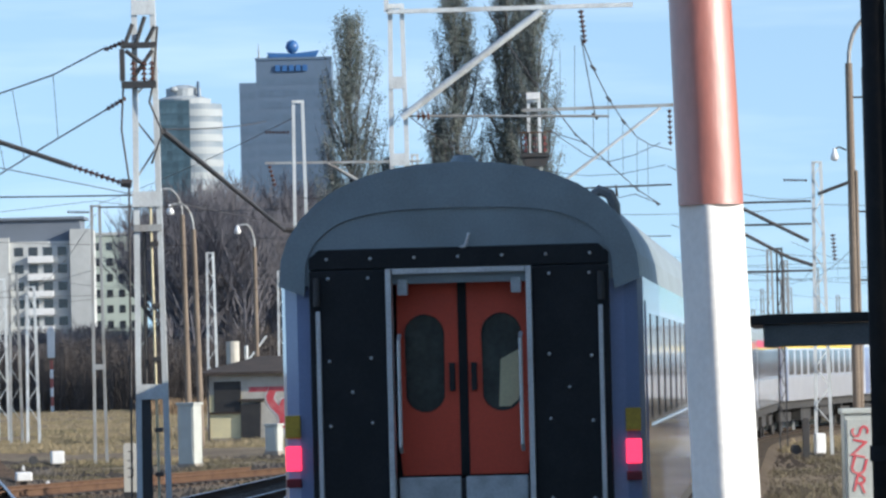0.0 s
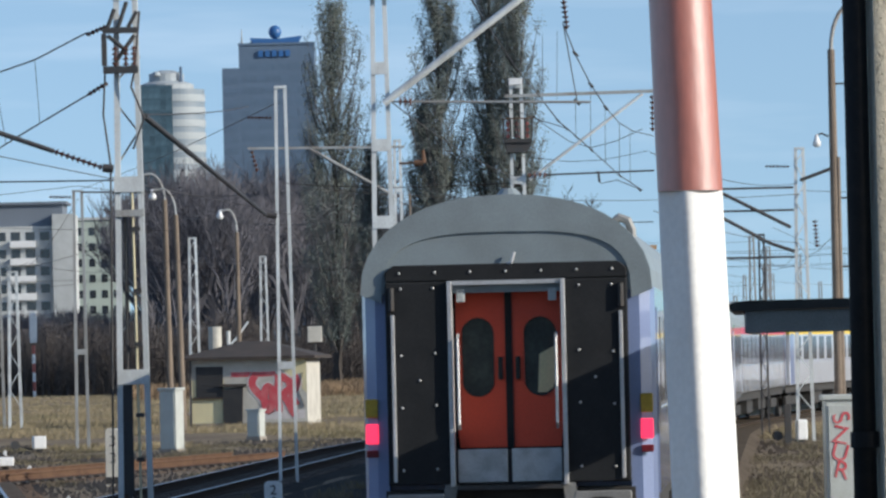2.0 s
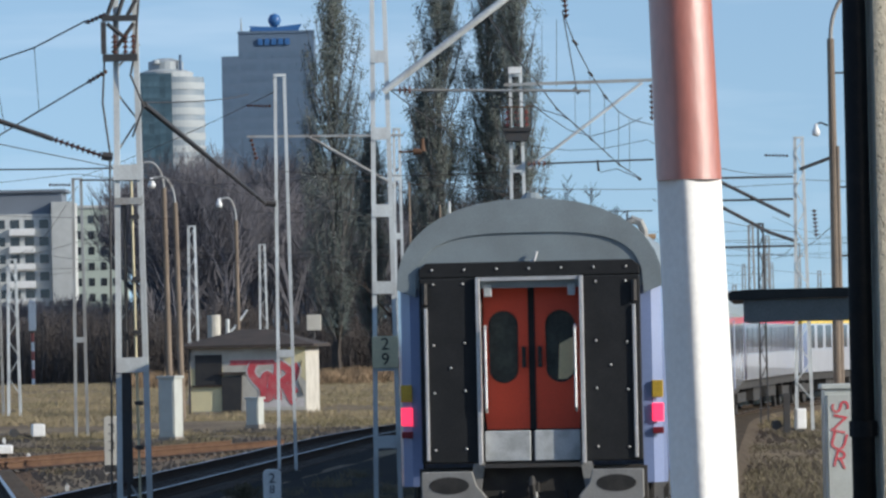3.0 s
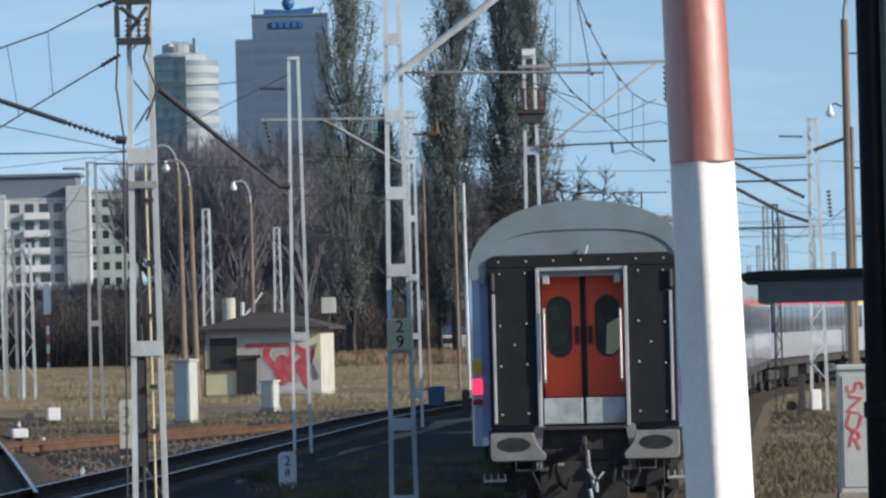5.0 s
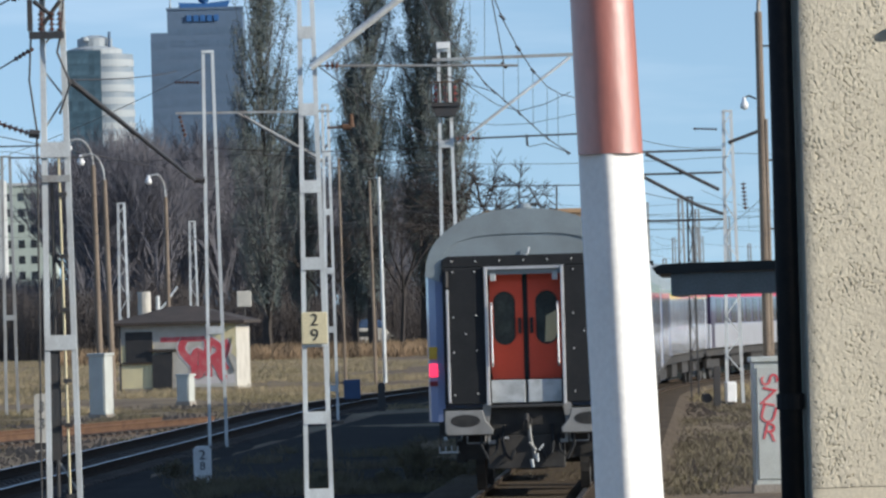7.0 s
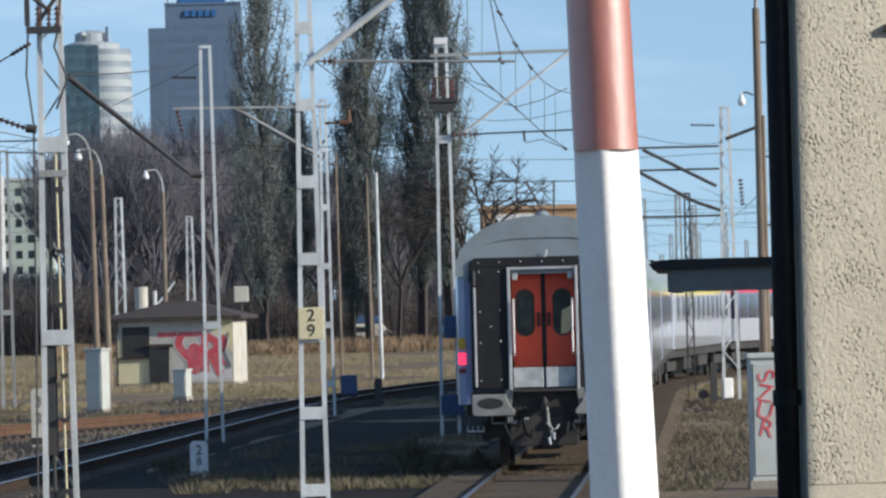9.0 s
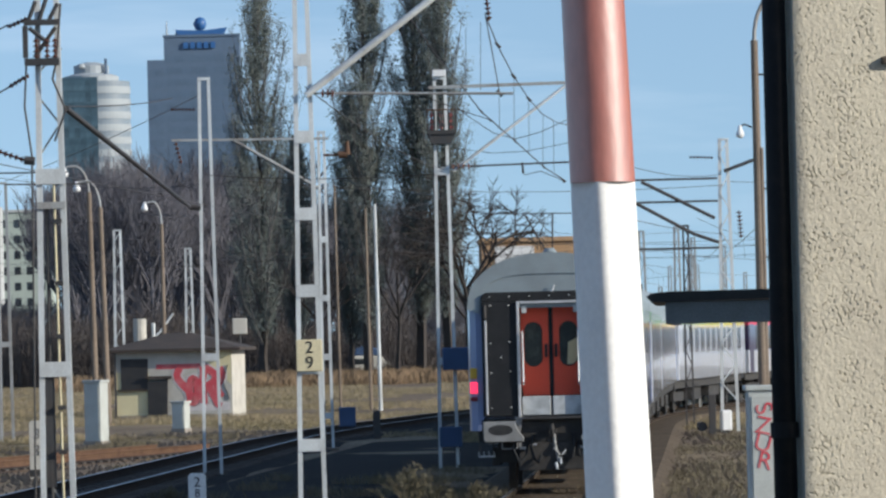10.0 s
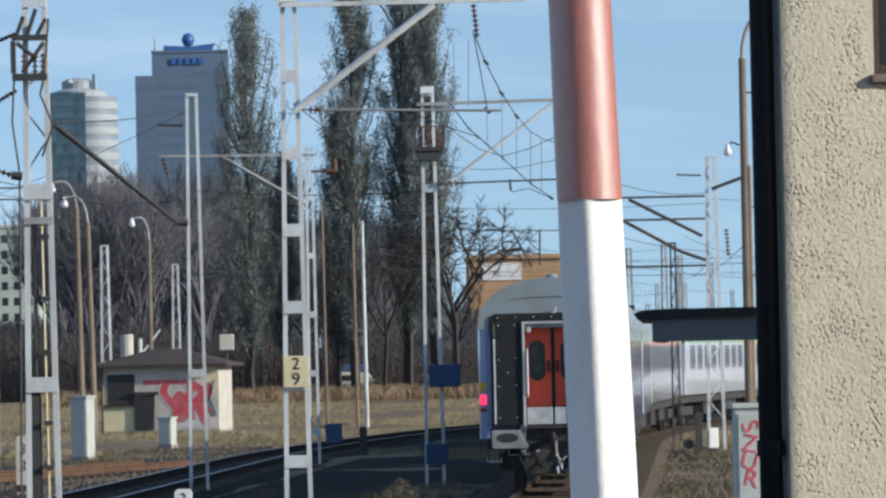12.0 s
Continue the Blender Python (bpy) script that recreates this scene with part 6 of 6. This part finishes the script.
bare_tree(7.9, 358, 16.0, 11, "leafless old tree with crooked drooping branches", 0.8, 0.30, depth=5, lift=0.02, thin=0.66)
bare_tree(8.0, 362, 10.0, 12, "leafless old tree with crooked branches", 0.7, 0.2)
bare_tree(-2.6, 380, 12, 14, "leafless dark tree below the poplars", 0.6, 0.2)
bare_tree(2.9, 384, 13, 15, "leafless dark tree below the poplars", 0.6, 0.2)


def woods():
    """The leafless wood behind the yard, and the thicket at its foot."""
    rnd = random.Random(8)
    shapes = []
    for k in range(5):
        b = Build()
        top = Vector((0, 0, 0.30))
        twig(b, Vector((0, 0, -0.02)), top, 0.010, 0.007)
        for _ in range(5):
            grow(b, rnd, top * rnd.uniform(0.6, 1.0), Vector((rnd.gauss(0, 0.4), rnd.gauss(0, 0.4), 1)).normalized(), 0.25, 0.0052, 4, 0.42, 0.25, 0.68)
        shapes.append((np.array(b.v), np.array([f for f in b.f])))
    vs, fs, base = [], [], 0
    for k in range(400):
        bearing = rnd.uniform(-0.095, 0.05)
        y = rnd.uniform(430, 640)
        x = bearing * y
        if bearing < -0.056:
            h = rnd.uniform(6.5, 10) * y / 500
        elif bearing < -0.020:
            h = rnd.uniform(19, 28) * y / 520
        elif bearing < 0.012:
            h = rnd.uniform(13, 23) * y / 520
        else:
            h = rnd.uniform(6, 10) * y / 500
        v, f = shapes[rnd.randrange(5)]
        a = rnd.uniform(0, 6.28)
        rot = np.array([[math.cos(a), -math.sin(a), 0], [math.sin(a), math.cos(a), 0], [0, 0, 1]])
        w = v @ rot.T * np.array([h * 0.95, h * 0.95, h]) + np.array([x, y, GZ])
        vs.append(w)
        fs.append(f + base)
        base += len(v)
    me = bpy.data.meshes.new("bare_woods")
    me.from_pydata(np.concatenate(vs).tolist(), [], np.concatenate(fs).tolist())
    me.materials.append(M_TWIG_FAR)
    tagged(new("bare_woods", me), "dense leafless woodland behind the railway yard", "woodland", kind="stuff")


def thicket():
    rnd = random.Random(9)
    b = Build()
    for k in range(15000):
        y = rnd.uniform(405, 470)
        bearing = rnd.uniform(-0.10, 0.10)
        top = 5.6 if bearing < -0.02 else (5.6 if bearing < 0.012 else 4.0 if bearing < 0.03 else 2.6)
        top *= 0.75 + 0.5 * noise.noise((bearing * 90, 0, 0)) + 0.2
        x = bearing * y
        p = Vector((x, y, GZ - 0.1))
        h = top * rnd.uniform(0.35, 1.1)
        q = p + Vector((rnd.gauss(0, 0.5), rnd.gauss(0, 0.5), h))
        twig(b, p, q, 0.05, 0.02)
        for _ in range(5):
            c = p.lerp(q, rnd.uniform(0.25, 1))
            twig(b, c, c + Vector((rnd.gauss(0, 0.5), rnd.gauss(0, 0.4), rnd.uniform(0.3, 1.0))), 0.028, 0.012)
        leaf(b, q + Vector((rnd.gauss(0, 0.3), rnd.gauss(0, 0.3), rnd.gauss(0, 0.3))), rnd.uniform(0.06, 0.15), rnd)
    ob = solid("thicket", b, M_BUSH, "brown leafless thicket at the edge of the wood", "bushes", kind="stuff")


woods()
thicket()


# ---- grass and weeds ----
def blades(name, label, material, count, where, seed, h0, h1, w):
    rnd = random.Random(seed)
    vs, fs = [], []
    k = 0
    while k < count:
        x, y, ok = where(rnd)
        if not ok:
            continue
        z = GZ - 0.03
        for _ in range(3):
            hx, hy = x + rnd.gauss(0, 0.12), y + rnd.gauss(0, 0.12)
            h = rnd.uniform(h0, h1)
            lx, ly = rnd.gauss(0, 0.35) * h, rnd.gauss(0, 0.35) * h
            a = rnd.uniform(0, 3.14)
            cx, cy = w * math.cos(a), w * math.sin(a)
            i = len(vs)
            vs += [(hx - cx, hy - cy, z), (hx + cx, hy + cy, z), (hx + lx * 0.5 + cx * 0.6, hy + ly * 0.5 + cy * 0.6, z + h * 0.6), (hx + lx, hy + ly, z + h)]
            fs += [(i, i + 1, i + 2), (i, i + 2, i + 3)]
        k += 1
    me = bpy.data.meshes.new(name)
    me.from_pydata(vs, [], fs)
    me.materials.append(material)
    tagged(new(name, me), label, "grass", kind="stuff")


def clear(x, y):
    """True away from the beds of the tracks."""
    for q in (main_line, near_line, branch, rusty):
        for (p, a), (r, c) in zip(q, q[1:]):
            if p.y <= y < r.y:
                f = (y - p.y) / (r.y - p.y)
                if abs(x - (p.x + (r.x - p.x) * f)) < 1.9:
                    return False
    return True


def field(rnd):
    y = 140 + 280 * rnd.random() ** 1.4
    x = rnd.uniform(-0.1, 0.1) * y
    keep = noise.noise((x * 0.15, y * 0.05, 2)) > (0.16 if y < 188 else -0.25) and clear(x, y)
    return x, y, keep


def near_right(rnd):
    y = rnd.uniform(76, 180)
    x = rnd.uniform(0.030, 0.105) * y
    return x, y, noise.noise((x * 0.4, y * 0.15, 7)) > -0.2 and (y < 140 or clear(x, y))


def near_left(rnd):
    y = rnd.uniform(84, 165)
    x = rnd.uniform(-0.095, -0.02) * y
    return x, y, x < -13.9 + 0.069 * y and noise.noise((x * 0.5, y * 0.2, 5)) > 0.12 and clear(x, y)


def by_the_train(rnd):
    y = 80 + 30 * rnd.random() ** 1.5
    x = -2.54 + 0.067 * y + rnd.uniform(-6.5, 1.5)
    return x, y, noise.noise((x * 0.7, y * 0.25, 3)) > (0.0 if y < 92 else 0.22)


def wood_edge(rnd):
    y = rnd.uniform(345, 404)
    x = rnd.uniform(-0.06, 0.06) * y
    return x, y, noise.noise((x * 0.2, y * 0.1, 6)) > -0.1


blades("dry_grass", "tall straw-coloured dry grass across the yard", M_GRASS, 70000, field, 21, 0.05, 0.26, 0.011)
blades("tall_weeds", "tall reddish dry weeds along the edge of the wood", M_TALL, 9000, wood_edge, 25, 0.35, 1.15, 0.03)
blades("roadside_weeds", "low brown and green weeds beside the tracks", M_WEED, 15000, near_right, 22, 0.04, 0.18, 0.008)
blades("gravel_weeds", "sparse brown weeds in the gravel", M_WEED, 5000, near_left, 23, 0.03, 0.18, 0.010)
blades("track_weeds", "dry weeds between the rails", M_WEED, 7000, by_the_train, 24, 0.05, 0.26, 0.008)


def stones():
    """Loose gravel that shows singly in the foreground."""
    rnd = random.Random(31)
    b = Build()
    for k in range(16000):
        y = rnd.uniform(80, 170)
        x = rnd.uniform(-0.095, 0.1) * y
        if -13.7 + 0.069 * y < x < -0.9 + 0.069 * y:
            continue
        s = rnd.uniform(0.02, 0.075)
        z = GZ + 0.02
        b.add([(x - s, y, z - s), (x + s, y - s, z - s), (x + s * 0.4, y + s, z - s), (x + rnd.uniform(-s, s) * 0.4, y, z + s * rnd.uniform(0.5, 1.2))], [(0, 1, 3), (1, 2, 3), (2, 0, 3)])
    solid("gravel", b, M_CONC_BROWN, "loose grey and brown gravel stones", "gravel", kind="stuff")


stones()


def shrub(x, y, h, seed):
    rnd = random.Random(seed)
    b = Build()
    for _ in range(26):
        d = Vector((rnd.gauss(0, 0.5), rnd.gauss(0, 0.5), 1)).normalized()
        grow(b, rnd, Vector((rnd.gauss(0, 0.12), rnd.gauss(0, 0.12), -0.03)), d, h * 0.5, 0.012, 2, 0.4, 0.1)
    for _ in range(int(900 * h)):
        a, f = rnd.uniform(0, 6.28), rnd.random()
        leaf(b, Vector((h * 0.38 * f * math.cos(a), h * 0.38 * f * math.sin(a), h * rnd.uniform(0.1, 1.0) * (1 - 0.35 * f))), rnd.uniform(0.012, 0.03), rnd)
    solid("dry_shrub", b, M_WEED, "small dry weed bush beside the track", "bush", "dry shrubs", m=pose(x, y, GZ))


for i, (x, y, h) in enumerate(((0.92, 84.8, 0.88), (1.5, 84.6, 0.4), (0.35, 84.8, 0.3), (1.95, 84.5, 0.55), (2.25, 84.8, 0.4), (-0.6, 84.6, 0.28), (-1.9, 84.8, 0.24), (-2.9, 84.6, 0.2), (6.2, 118, 0.4), (-3.4, 91, 0.4))):
    shrub(x, y, h, 60 + i)


def parked_van():
    t = thing("parked_van", "old white van under a blue tarpaulin among bushes", "van", pose(1.0, 402, GZ))
    part("body", Build().prism([(-1.7, 0.4), (1.7, 0.4), (1.7, 1.2), (1.2, 1.35), (0.8, 1.85), (-1.5, 1.9), (-1.7, 1.7)], 0, 1.7), M_WHITEWASH, t, bevel=0.08)
    part("tarpaulin", Build().prism([(-1.4, 1.91), (0.7, 1.91), (0.5, 2.45), (-0.3, 2.7), (-1.2, 2.5)], 0.2, 1.5), M_BLUE_BOX, t, bevel=0.1)
    part("window", Build().box(-1.3, -0.02, 1.2, -0.3, 0.05, 1.65), M_GLASS, t)
    for x in (-1.1, 1.1):
        part("wheel", Build().tube((x, -0.05, 0.35), (x, 0.2, 0.35), 0.35, n=16), M_RUBBER, t)


parked_van()


def bramble(x, y, h, seed, label):
    rnd = random.Random(seed)
    b = Build()
    for _ in range(60):
        d = Vector((rnd.gauss(0, 0.6), rnd.gauss(0, 0.6), 0.9)).normalized()
        grow(b, rnd, Vector((rnd.gauss(0, 0.5), rnd.gauss(0, 0.3), -0.1)), d, h * 0.45, 0.025, 2, 0.5, 0.1)
    solid("bramble", b, M_BUSH, label, "bush", "brambles", m=pose(x, y, GZ))


for i, (x, y, h) in enumerate(((-0.6, 399, 1.7), (0.6, 399.5, 1.2), (2.4, 399, 2.2), (3.6, 398, 1.6), (-3.4, 398, 2.0), (-8.5, 396, 1.8), (7.5, 380, 2.6), (9.5, 375, 2.4), (11.0, 372, 2.0))):
    bramble(x, y, h, 80 + i, "brown leafless bramble bush in dry grass")


# ---- what moves ----
def motions():
    for k, c in enumerate(COACHES):
        rows = []
        for i in range(25):
            t = i * 0.5
            q = tail(t) + k * (LENGTH + 0.4)
            p, _ = along(q + 3)
            r, _ = along(q + LENGTH - 3)
            a = math.atan2(r.x - p.x, r.y - p.y)
            p = p - Vector((math.sin(a), math.cos(a), 0)) * 3 + Vector((0, 0, rise(q)))
            rows.append((t, Matrix.Translation(p) @ Matrix.Rotation(-a, 4, "Z")))
        walk(c, rows)


motions()
